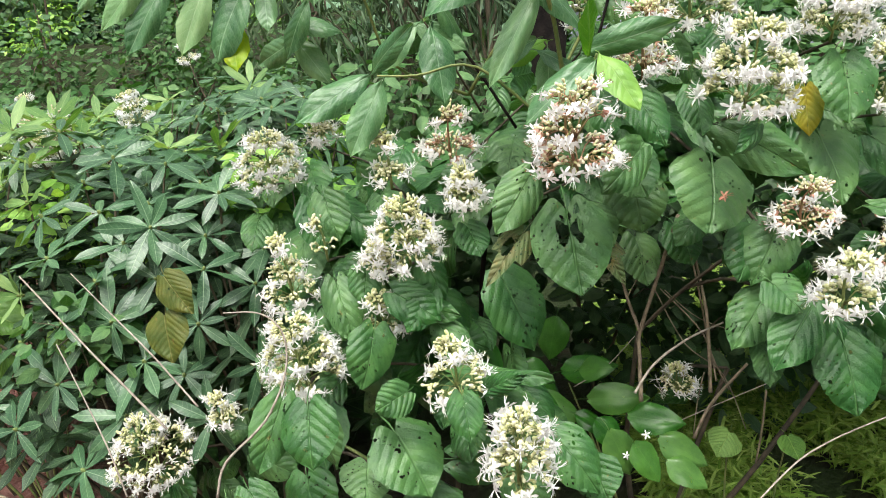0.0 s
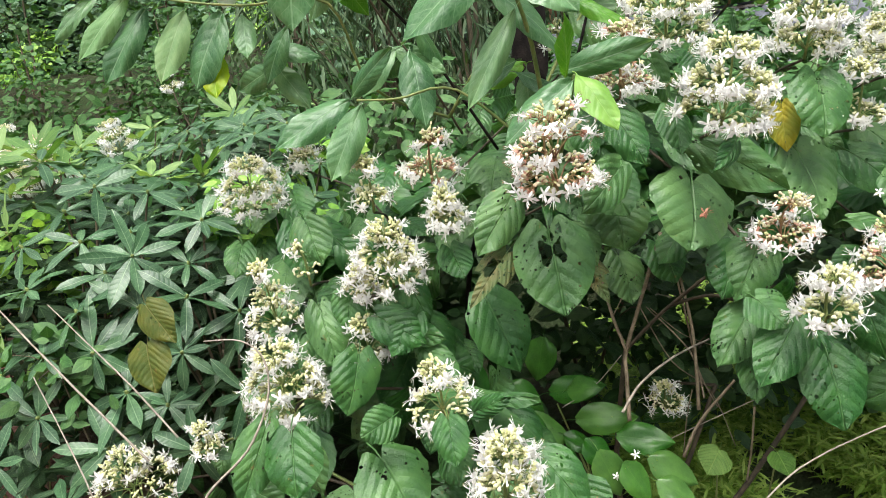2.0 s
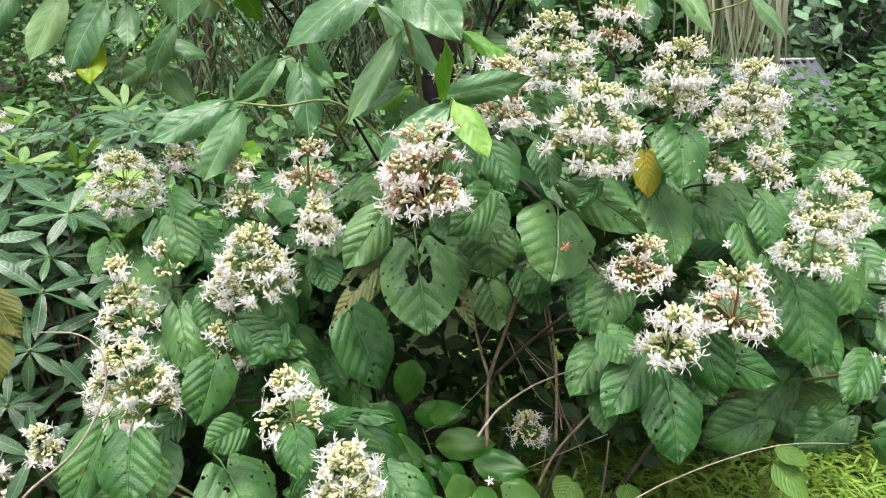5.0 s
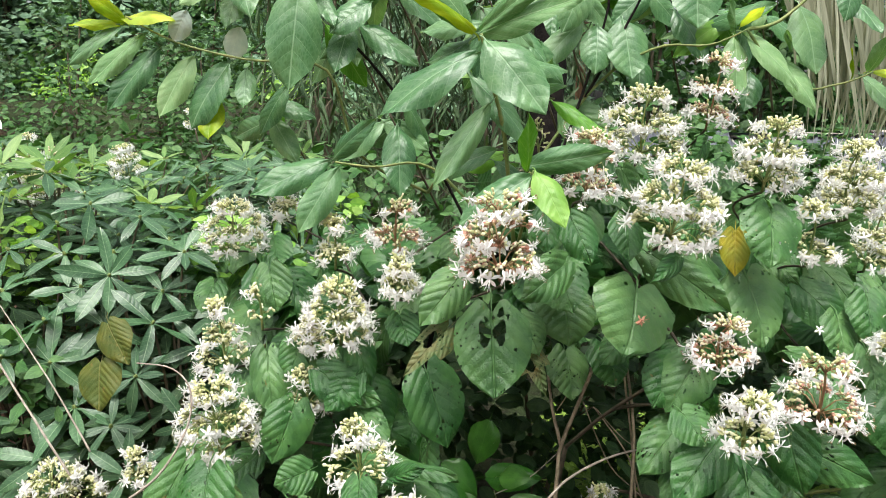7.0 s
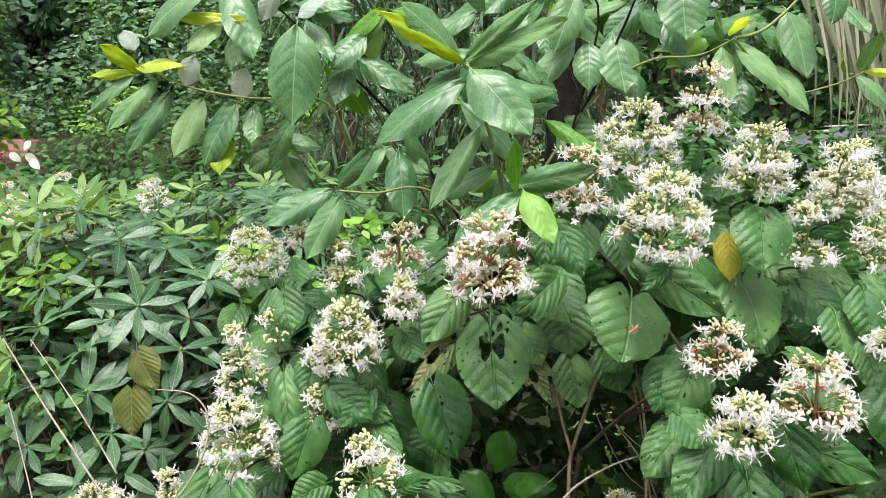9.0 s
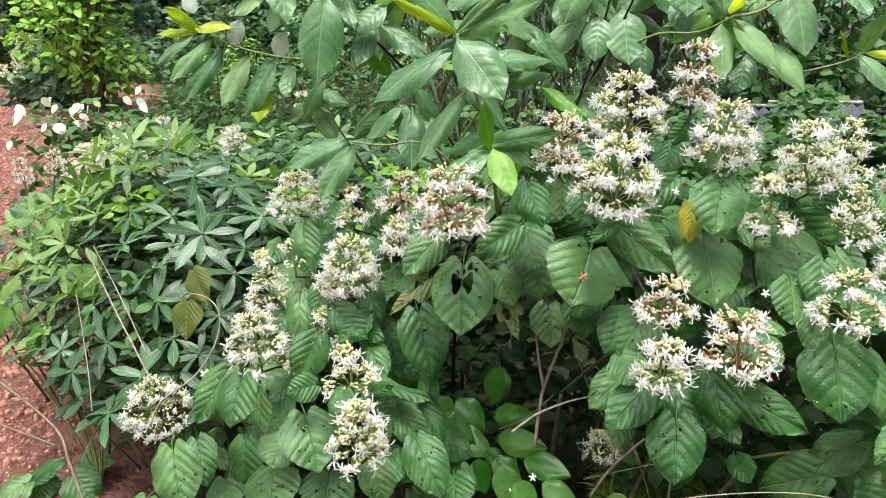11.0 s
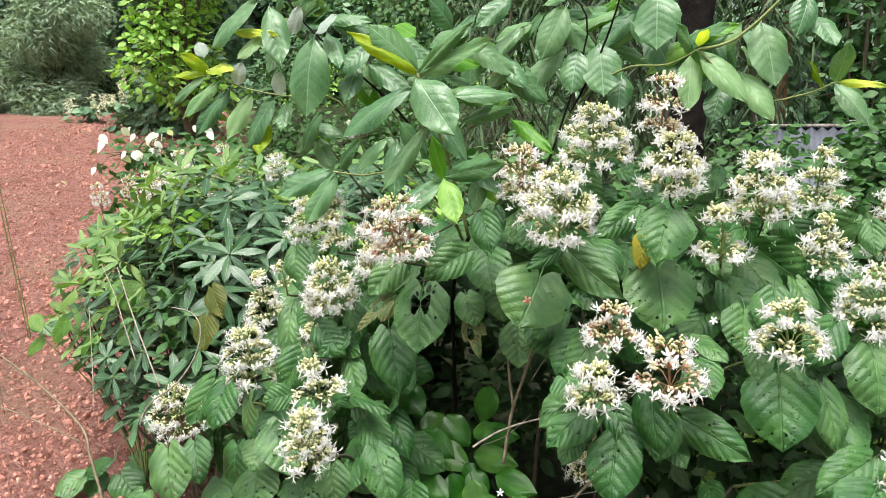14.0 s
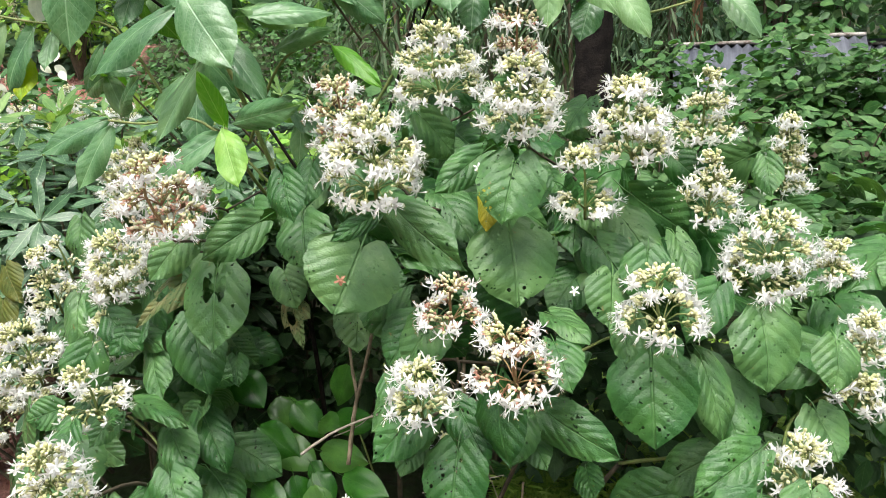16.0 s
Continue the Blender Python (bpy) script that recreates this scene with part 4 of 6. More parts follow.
sapling_leaf((-0.136, 1.410, 1.701), (-0.152, 1.350, 1.614), 0.052, 0)
sapling_leaf((0.127, 1.200, 1.672), (0.004, 1.140, 1.769), 0.035, 2)
sapling_leaf((0.120, 1.220, 1.677), (0.046, 1.160, 1.778), 0.066, 1)
sapling_leaf((0.131, 1.210, 1.673), (0.246, 1.150, 1.764), 0.030, 1)
sapling_leaf((0.130, 1.220, 1.666), (0.298, 1.160, 1.740), 0.049, 1)
sapling_leaf((0.147, 1.160, 1.657), (0.247, 1.100, 1.556), 0.085, 0)
sapling_leaf((0.134, 1.150, 1.635), (-0.021, 1.090, 1.555), 0.069, 0)
sapling_leaf((0.152, 1.430, 1.553), (0.281, 1.370, 1.606), 0.049, 1)
sapling_leaf((0.159, 1.180, 1.552), (0.071, 1.120, 1.422), 0.041, 0)
sapling_leaf((0.237, 1.450, 1.564), (0.281, 1.390, 1.629), 0.031, 1)
sapling_leaf((0.281, 1.430, 1.558), (0.394, 1.370, 1.503), 0.036, 4)
sapling_leaf((0.113, 1.270, 1.606), (0.243, 1.210, 1.506), 0.059, 0)
sapling_leaf((0.224, 1.120, 1.442), (0.228, 1.060, 1.529), 0.031, 4)
sapling_leaf((0.238, 1.090, 1.446), (0.285, 1.030, 1.377), 0.047, 4)
sapling_leaf((0.218, 1.150, 1.446), (0.348, 1.090, 1.477), 0.043, 0)
sapling_leaf((0.230, 1.090, 1.437), (0.123, 1.030, 1.381), 0.051, 0)
sapling_leaf((-0.148, 1.270, 1.435), (-0.279, 1.210, 1.383), 0.055, 0)
sapling_leaf((-0.125, 1.250, 1.424), (-0.188, 1.190, 1.318), 0.054, 0)
sapling_leaf((-0.151, 1.310, 1.434), (-0.076, 1.250, 1.512), 0.037, 0)
sapling_leaf((0.364, 1.630, 1.841), (0.321, 1.570, 1.726), 0.071, 0)
sapling_leaf((0.233, 1.580, 1.868), (0.159, 1.520, 1.800), 0.053, 0)
sapling_leaf((0.260, 1.610, 1.794), (0.188, 1.550, 1.725), 0.038, 0)
sapling_leaf((0.362, 1.650, 1.738), (0.262, 1.590, 1.641), 0.055, 0)
sapling_leaf((0.396, 1.650, 1.727), (0.393, 1.590, 1.638), 0.069, 0)
sapling_leaf((0.453, 1.660, 1.745), (0.477, 1.600, 1.623), 0.092, 0)
sapling_leaf((0.599, 1.630, 1.860), (0.605, 1.570, 1.737), 0.101, 0)
sapling_leaf((0.576, 1.690, 1.768), (0.649, 1.630, 1.676), 0.080, 0)
sapling_leaf((0.706, 1.590, 1.713), (0.823, 1.530, 1.623), 0.059, 1)
sapling_leaf((0.687, 1.590, 1.703), (0.695, 1.530, 1.586), 0.057, 1)
sapling_leaf((0.689, 1.600, 1.714), (0.667, 1.540, 1.773), 0.035, 1)
sapling_leaf((0.702, 1.600, 1.727), (0.724, 1.540, 1.771), 0.024, 2)
sapling_leaf((0.802, 1.630, 1.661), (0.882, 1.570, 1.572), 0.057, 1)
sapling_leaf((0.832, 1.650, 1.681), (0.808, 1.590, 1.720), 0.041, 1)
sapling_leaf((0.763, 1.690, 1.635), (0.744, 1.630, 1.555), 0.060, 0)
sapling_leaf((0.841, 1.650, 1.780), (0.886, 1.590, 1.651), 0.084, 0)
sapling_leaf((0.938, 1.630, 1.834), (0.924, 1.570, 1.757), 0.055, 0)
sapling_leaf((0.958, 1.650, 1.789), (1.001, 1.590, 1.728), 0.052, 0)
sapling_leaf((1.011, 1.650, 1.637), (1.029, 1.590, 1.710), 0.047, 1)
sapling_leaf((1.013, 1.650, 1.637), (1.099, 1.590, 1.638), 0.021, 2)
sapling_leaf((1.016, 1.690, 1.631), (1.090, 1.630, 1.563), 0.054, 0)
sapling_leaf((0.987, 1.670, 1.624), (0.959, 1.610, 1.683), 0.021, 2)
sapling_leaf((0.504, 1.710, 1.669), (0.509, 1.650, 1.581), 0.061, 0)
sapling_leaf((0.164, 1.330, 1.775), (0.147, 1.270, 1.834), 0.053, 0)
SAP_STEMS = (
    ([(0.214, 1.300, 1.278), (0.186, 1.230, 1.491), (0.158, 1.200, 1.595), (0.139, 1.180, 1.669)], 0.0048, 0.003, STALK),
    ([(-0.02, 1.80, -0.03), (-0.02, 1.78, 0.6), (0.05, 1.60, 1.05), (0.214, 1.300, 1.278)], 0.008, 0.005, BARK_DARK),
    ([(0.022, 1.500, 1.348), (-0.126, 1.450, 1.436), (-0.172, 1.360, 1.607), (-0.327, 1.330, 1.624), (-0.457, 1.310, 1.653), (-0.556, 1.310, 1.700)], 0.0035, 0.0018, STALK),
    ([(0.120, 1.550, 1.256), (-0.042, 1.500, 1.550), (-0.189, 1.400, 1.724), (-0.280, 1.360, 1.826), (-0.329, 1.340, 1.925)], 0.0038, 0.002, BARK_DARK),
    ([(0.147, 1.620, 1.211), (0.379, 1.660, 1.566), (0.518, 1.620, 1.676), (0.633, 1.580, 1.685), (0.704, 1.560, 1.717)], 0.0042, 0.002, STALK),
    ([(0.214, 1.300, 1.236), (0.225, 1.180, 1.342), (0.235, 1.100, 1.445)], 0.004, 0.0025, STALK),
    ([(0.184, 1.320, 1.287), (0.049, 1.300, 1.424), (-0.062, 1.270, 1.426), (-0.132, 1.250, 1.435)], 0.003, 0.002, STALK),
    ([(0.379, 1.660, 1.566), (0.453, 1.650, 1.713), (0.498, 1.620, 1.822), (0.525, 1.600, 1.925)], 0.0036, 0.002, BARK_DARK),
    ([(0.30, 1.62, 1.35), (0.419, 1.660, 1.772), (0.350, 1.620, 1.886)], 0.0036, 0.002, BARK_DARK),
    ([(0.704, 1.560, 1.717), (0.831, 1.620, 1.600), (0.943, 1.630, 1.608), (1.008, 1.620, 1.636)], 0.0035, 0.002, STALK),
    ([(0.704, 1.560, 1.717), (0.784, 1.600, 1.740), (0.876, 1.620, 1.826), (0.897, 1.640, 1.878)], 0.0045, 0.003, STALK),
    ([(0.022, 1.500, 1.348), (0.148, 1.440, 1.517), (0.247, 1.420, 1.563), (0.287, 1.410, 1.561)], 0.004, 0.002, STALK),
)
for pts, r0, r1, mat in SAP_STEMS:
    n = len(pts)
    tube_part("branch", pts, [r0 + (r1 - r0) * i / (n - 1) for i in range(n)], mat, sapling, 6)

r1 = np.random.RandomState(61)
for pts, ra, rb, mat in SAP_STEMS[:1] + SAP_STEMS[3:5] + SAP_STEMS[7:9]:
    a, b = Vector(pts[-2]), Vector(pts[-1])
    for i in range(13):
        p = a.lerp(b, r1.uniform(-0.6, 1.0)) + Vector((0, 0.10, 0.04))
        w = r1.uniform(0, 6.28)
        d = Vector((math.cos(w), 0.45 + 0.5 * math.sin(w), r1.uniform(-0.5, 0.3))).normalized() * r1.uniform(0.10, 0.16)
        sapling_leaf(tuple(p), tuple(p + d), d.length * 0.34, int(r1.choice([0, 0, 0, 1, 1, 4])))

# drooping inner leaves round the joints of its side branches
r2 = np.random.RandomState(62)
for joint in ((-0.155, 1.460, 1.696), (-0.055, 1.420, 1.523), (0.141, 1.550, 1.777), (0.227, 1.600, 1.689), (-0.061, 1.450, 1.794), (0.542, 1.720, 1.800), (0.781, 1.720, 1.761), (-0.323, 1.480, 1.526), (0.187, 1.460, 1.442), (0.291, 1.680, 1.809)):
    for i in range(5):
        w = 6.283 * i / 5 + r2.uniform(-0.4, 0.4)
        d = Vector((math.cos(w), 0.35 * math.sin(w), r2.uniform(-0.95, -0.1))).normalized() * r2.uniform(0.09, 0.15)
        p = Vector(joint) + Vector(r2.normal(0, 0.02, 3))
        sapling_leaf(tuple(p), tuple(p + d), d.length * r2.uniform(0.36, 0.46), int(r2.choice([0, 0, 0, 0, 1, 4])))
    tube_part("branch", [tuple(Vector(joint) + Vector((0.10, 0.12, -0.22))), tuple(Vector(joint) + Vector((0.04, 0.04, -0.08))), joint], [0.0032, 0.0026, 0.0018], BARK, sapling, 5)

# ---- the shrubs with whorls of narrow leaves ----
WHORL_MESH = [make_mesh("whorl_leaf", *grid_leaf(LANCE, 2, 6, 0.9, 0.25 + 0.1 * i, 0.02, 0, 60 + i), (WHORL,)) for i in range(4)]
WHORL_YOUNG_MESH = [make_mesh("whorl_leaf_young", *grid_leaf(LANCE, 2, 6, 0.9, 0.15, 0.02, 0, 70 + i), (WHORL_YOUNG,)) for i in range(2)]
WHORL_CENTRE = make_mesh("whorl", *ball(0.006, 0.006, 0.012, 5, 4), (STALK,))


def whorl(shrub, p, axis, size, r, young):
    hub = part("leaf_whorl", WHORL_CENTRE, shrub, turn_to(axis, p))
    n = r.randint(6, 9)
    spin = r.uniform(0, 6.28)
    q = turn_to(axis, p, spin)
    for i in range(n):
        a = 6.283 * i / n + r.uniform(-0.15, 0.15)
        lift = r.uniform(-0.35, 0.45) if not young else r.uniform(0.1, 0.8)
        s = size * r.uniform(0.75, 1.1)
        d = q.to_3x3() @ Vector((math.cos(a), math.sin(a), lift))
        face = q.to_3x3() @ Vector((0, 0, 1))
        mesh = WHORL_YOUNG_MESH[i % 2] if young else WHORL_MESH[r.randint(4)]
        part("leaf", mesh, hub, leaf_pose(p, Vector(p) + d.normalized() * s, s * r.uniform(0.24, 0.30), face + Vector(r.normal(0, 0.2, 3))))


INNER_LEAF = grid_leaf(LANCE, 2, 4, 0.9, 0.3, 0.02, 0, 66)


def mound(x, y):
    """Height of the whorled shrubs' canopy."""
    front = 1.38 + 0.08 * math.sin(x * 2.4 + 1) + 0.32 * max(0.0, -x - 1.15)
    t = max(0.0, min(1.0, (y - front) / 0.75))
    z = 0.42 + 0.74 * (1 - (1 - t) ** 2)
    side = max(0.0, min(1.0, (x + 2.95) / 1.5))
    z *= 0.30 + 0.70 * (1 - (1 - side) ** 2)
    right = max(0.0, min(1.0, (-0.34 - x) / 0.3))
    back = max(0.0, min(1.0, (y - 2.1) / 0.7)) * max(0.0, min(1.0, (x + 2.1) / 0.5))
    return z * (0.75 + 0.25 * right) + 0.05 * math.sin(x * 5 + y * 4) + 0.08 * back


def over_soil(p):
    """True beyond the slanting front edge of the whorled shrubs, where bare soil shows."""
    return 0.441 * p[0] + 0.770 * p[1] + 0.461 * p[2] < 0.86 or (p[0] > -1.0 and p[2] < 0.62 and p[1] < 1.75)


def whorled_shrubs():
    r = np.random.RandomState(5)
    plants = []
    for i, (x, y) in enumerate(((-0.70, 1.75), (-1.15, 1.85), (-1.60, 1.95), (-2.05, 2.25), (-0.85, 2.45), (-1.45, 2.6))):
        plants.append(thing("whorled_shrub", (x, y, 0), "dense green shrub with whorls of narrow pale-veined leaves on soil", "shrub", "whorled shrubs"))
    placed = []
    for k in range(9000):
        x, y = r.uniform(-2.85, -0.40), r.uniform(1.22, 3.1)
        z = mound(x, y) + r.normal(0, 0.035)
        if y > 2.15 and r.rand() < 0.15:
            continue
        if z < 0.12 + 0.46 * max(0.0, -x - 0.95) or y < 1.20 + 0.32 * max(0.0, -x - 1.15):
            continue
        p = Vector((x, y, z))
        if over_soil(p) or any((p - q).length < 0.120 for q in placed):
            continue
        placed.append(p)
    for p in placed:
        e = 0.05
        slope = Vector(((mound(p.x - e, p.y) - mound(p.x + e, p.y)) / (2 * e), (mound(p.x, p.y - e) - mound(p.x, p.y + e)) / (2 * e), 1.0))
        axis = (slope.normalized() + Vector((0, -0.15, 0.45)) + Vector(r.normal(0, 0.36, 3))).normalized()
        own = min(plants, key=lambda q: (q.location.xy - p.xy).length)
        young = r.rand() < (0.55 if p.x < -1.25 else 0.06)
        whorl(own, p, axis, r.uniform(0.095, 0.15), r, young)
        foot = own.location + Vector((p.x - own.location.x, p.y - own.location.y, 0)) * 0.35
        foot.z = max(0.0, p.z - 0.55)
        if r.rand() < 0.45:
            tube_part("twig", [foot, foot.lerp(p, 0.55) + Vector(r.normal(0, 0.02, 3)), p], [0.006, 0.005, 0.0035], BARK, own, 4)
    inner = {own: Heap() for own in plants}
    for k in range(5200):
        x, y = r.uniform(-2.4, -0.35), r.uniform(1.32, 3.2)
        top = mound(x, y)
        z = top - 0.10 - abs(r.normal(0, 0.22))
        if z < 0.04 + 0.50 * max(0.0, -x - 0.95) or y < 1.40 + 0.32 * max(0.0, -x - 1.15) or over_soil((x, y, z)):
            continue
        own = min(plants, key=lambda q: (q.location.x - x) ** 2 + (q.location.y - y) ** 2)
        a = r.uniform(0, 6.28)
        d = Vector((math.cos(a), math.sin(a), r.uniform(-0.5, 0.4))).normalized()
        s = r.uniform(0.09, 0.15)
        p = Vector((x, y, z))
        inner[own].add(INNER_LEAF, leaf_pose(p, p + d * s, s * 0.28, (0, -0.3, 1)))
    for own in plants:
        tagged(part("inner_leaves", inner[own].mesh("inner_leaves", (WHORL_SHADED,)), own), kind="stuff")
        tube_part("stem", [own.location + Vector((0, 0, -0.03)), own.location + Vector((0.03, 0.02, 0.3)), own.location + Vector((0, 0, 0.75))], [0.018, 0.014, 0.008], BARK, own, 6)


whorled_shrubs()

# ---- the glossy vine at the foot of the shrubs ----
vine = thing("vine", (0.36, 1.5, 0), "low vine with glossy ribbed oval leaves trailing under the shrubs", "vine")
VINE_MESH = [make_mesh("vine_leaf", *grid_leaf(OVATE, 6, 10, 0.28, 0.25 + 0.08 * i, 0.025, 0.04, 80 + i, petiole=0.3), (VINE,)) for i in range(3)]
HERB_MESH = [make_mesh("herb_leaf", *grid_leaf(HEART, 6, 10, 0.4, 0.3, 0.03, 0.1, 90 + i, petiole=0.5), (HERB,)) for i in range(2)]
vine_count = 0


def vine_leaf(base, tip, width):
    global vine_count
    vine_count += 1
    r = np.random.RandomState(500 + vine_count)
    part("leaf", VINE_MESH[vine_count % 3], vine, leaf_pose(base, tip, width * 1.10, Vector((0.1, -0.66, 0.74)) + Vector(r.normal(0, 0.18, 3))))


vine_leaf((0.351, 1.220, 0.640), (0.441, 1.180, 0.597), 0.060)
vine_leaf((0.248, 1.220, 0.667), (0.287, 1.180, 0.581), 0.064)
vine_leaf((0.293, 1.190, 0.655), (0.337, 1.150, 0.585), 0.057)
vine_leaf((0.354, 1.170, 0.619), (0.425, 1.130, 0.584), 0.054)
vine_leaf((0.209, 1.350, 0.742), (0.265, 1.310, 0.770), 0.052)
vine_leaf((0.191, 1.320, 0.648), (0.257, 1.280, 0.624), 0.045)
vine_leaf((-0.040, 1.420, 0.796), (0.041, 1.380, 0.743), 0.081)
vine_leaf((0.075, 1.470, 0.700), (0.160, 1.430, 0.645), 0.073)
vine_leaf((0.180, 1.470, 0.670), (0.302, 1.430, 0.703), 0.067)
vine_leaf((0.181, 1.570, 0.765), (0.150, 1.530, 0.667), 0.076)
vine_leaf((0.090, 1.350, 0.668), (0.202, 1.310, 0.652), 0.077)
vine_leaf((0.221, 1.320, 0.684), (0.343, 1.280, 0.701), 0.066)
vine_leaf((0.298, 1.270, 0.666), (0.406, 1.230, 0.667), 0.064)
vine_leaf((0.228, 1.270, 0.663), (0.281, 1.230, 0.616), 0.058)
vine_leaf((0.173, 1.270, 0.643), (0.211, 1.230, 0.584), 0.062)
vine_leaf((-0.109, 1.370, 0.806), (-0.036, 1.330, 0.775), 0.064)
vine_leaf((0.048, 1.350, 0.703), (0.157, 1.310, 0.665), 0.074)
vine_leaf((0.047, 1.260, 0.680), (0.105, 1.220, 0.640), 0.063)
vine_leaf((-0.001, 1.520, 0.679), (0.048, 1.480, 0.623), 0.075)
vine_leaf((0.105, 1.220, 0.648), (0.193, 1.180, 0.625), 0.067)
for pts in ([(0.36, 1.48, 0), (0.30, 1.52, 0.25), (0.24, 1.55, 0.45), (0.20, 1.56, 0.58)], [(0.36, 1.48, 0), (0.42, 1.46, 0.18), (0.46, 1.44, 0.32), (0.47, 1.42, 0.42)], [(0.36, 1.48, 0), (0.30, 1.46, 0.20), (0.27, 1.45, 0.36), (0.25, 1.45, 0.48)]):
    tube_part("runner", pts, [0.005, 0.004, 0.003, 0.002], STALK, vine, 5)

herb = thing("herb", (0.60, 1.80, 0), "small herb with soft light green leaves growing in grass", "herb")


def herb_leaf(base, tip, width):
    part("leaf", HERB_MESH[int(base[0] * 100) % 2], herb, leaf_pose(base, tip, width, (0.1, -0.6, 0.8)))
    tube_part("stalk", [(base[0] * 0.7 + 0.18, base[1] + 0.06, 0.0), (base[0] * 0.9 + 0.06, base[1] + 0.04, base[2] * 0.6), base], [0.003, 0.0025, 0.0015], STALK, herb, 4)


herb_leaf((0.546, 1.380, 0.523), (0.506, 1.331, 0.501), 0.079)
herb_leaf((0.674, 1.368, 0.510), (0.683, 1.316, 0.487), 0.062)
herb_leaf((0.941, 1.208, 0.699), (0.986, 1.160, 0.690), 0.048)
herb_leaf((0.938, 1.196, 0.665), (0.980, 1.134, 0.619), 0.072)

# ---- broad soft leaves at the foot of the whorled shrubs ----
creeper = thing("creeper", (-1.45, 1.75, 0), "soft broad-leaved creeper at the foot of whorled shrubs", "creeper")
part("leaf", HERB_MESH[1], creeper, leaf_pose((-1.648, 1.640, 0.751), (-1.724, 1.600, 0.664), 0.114, (0.15, -0.55, 0.8)))
tube_part("stalk", [(-1.45, 1.75, 0.0), (-1.549, 1.745, 0.413), (-1.648, 1.640, 0.751)], [0.004, 0.003, 0.0015], STALK, creeper, 4)
part("leaf", HERB_MESH[1], creeper, leaf_pose((-1.775, 1.620, 0.660), (-1.855, 1.580, 0.600), 0.079, (0.15, -0.55, 0.8)))
tube_part("stalk", [(-1.45, 1.75, 0.0), (-1.613, 1.735, 0.363), (-1.775, 1.620, 0.660)], [0.004, 0.003, 0.0015], STALK, creeper, 4)
part("leaf", HERB_MESH[1], creeper, leaf_pose((-1.443, 1.720, 0.893), (-1.266, 1.680, 0.823), 0.124, (0.15, -0.55, 0.8)))
tube_part("stalk", [(-1.45, 1.75, 0.0), (-1.447, 1.785, 0.491), (-1.443, 1.720, 0.893)], [0.004, 0.003, 0.0015], STALK, creeper, 4)
part("leaf", HERB_MESH[1], creeper, leaf_pose((-1.605, 1.660, 0.859), (-1.679, 1.620, 0.797), 0.064, (0.15, -0.55, 0.8)))
tube_part("stalk", [(-1.45, 1.75, 0.0), (-1.528, 1.755, 0.472), (-1.605, 1.660, 0.859)], [0.004, 0.003, 0.0015], STALK, creeper, 4)
part("leaf", HERB_MESH[1], creeper, leaf_pose((-1.348, 1.680, 0.775), (-1.402, 1.640, 0.664), 0.098, (0.15, -0.55, 0.8)))
tube_part("stalk", [(-1.45, 1.75, 0.0), (-1.399, 1.765, 0.426), (-1.348, 1.680, 0.775)], [0.004, 0.003, 0.0015], STALK, creeper, 4)
part("leaf", HERB_MESH[1], creeper, leaf_pose((-1.519, 1.640, 0.685), (-1.565, 1.600, 0.603), 0.081, (0.15, -0.55, 0.8)))
tube_part("stalk", [(-1.45, 1.75, 0.0), (-1.485, 1.745, 0.377), (-1.519, 1.640, 0.685)], [0.004, 0.003, 0.0015], STALK, creeper, 4)
part("leaf", HERB_MESH[1], creeper, leaf_pose((-1.192, 1.680, 0.804), (-1.121, 1.640, 0.734), 0.086, (0.15, -0.55, 0.8)))
tube_part("stalk", [(-1.45, 1.75, 0.0), (-1.321, 1.765, 0.442), (-1.192, 1.680, 0.804)], [0.004, 0.003, 0.0015], STALK, creeper, 4)
part("leaf", HERB_MESH[1], creeper, leaf_pose((-1.816, 1.620, 0.753), (-1.741, 1.580, 0.714), 0.060, (0.15, -0.55, 0.8)))
tube_part("stalk", [(-1.45, 1.75, 0.0), (-1.633, 1.735, 0.414), (-1.816, 1.620, 0.753)], [0.004, 0.003, 0.0015], STALK, creeper, 4)

# ---- bare stems and dry twigs ----
def dry_twig(label, *runs):
    """A dry branch made of several runs of points, each tapering."""
    first = runs[0][0]
    ob = thing("dry_twig", first[0], label, "twig", "dry twigs")
    for pts, r0, r1 in runs:
        n = len(pts)
        tube_part("twig", pts, [r0 + (r1 - r0) * i / (n - 1) for i in range(n)], STEM_BROWN if "brown" in label else DRY, ob, 5)


dry_twig("bare grey dry twig rising from the soil", ([(-0.387, 0.800, 1.059), (-0.453, 0.839, 1.125), (-0.521, 0.884, 1.173), (-0.583, 0.912, 1.236)], 0.0016, 0.0009))
dry_twig("bare grey dry twig rising from the soil", ([(-0.526, 0.791, 0.921), (-0.554, 0.824, 0.989), (-0.599, 0.869, 1.063), (-0.640, 0.909, 1.124)], 0.0015, 0.0009))
dry_twig("bare grey dry twig rising from the soil", ([(-0.393, 0.796, 0.905), (-0.376, 0.814, 0.951), (-0.312, 0.839, 1.002), (-0.276, 0.865, 1.065), (-0.274, 0.885, 1.120), (-0.305, 0.894, 1.151), (-0.359, 0.892, 1.158)], 0.0025, 0.001))
dry_twig("thin bare leaning stem among the shrubs", ([(0.441, 0.925, 0.722), (0.546, 0.987, 0.760), (0.703, 1.040, 0.784), (0.868, 1.085, 0.788), (1.028, 1.119, 0.760)], 0.0017, 0.0011))
dry_twig("thin bare leaning stem among the shrubs", ([(0.284, 1.128, 0.814), (0.334, 1.187, 0.837), (0.415, 1.243, 0.856), (0.499, 1.292, 0.859)], 0.003, 0.002))
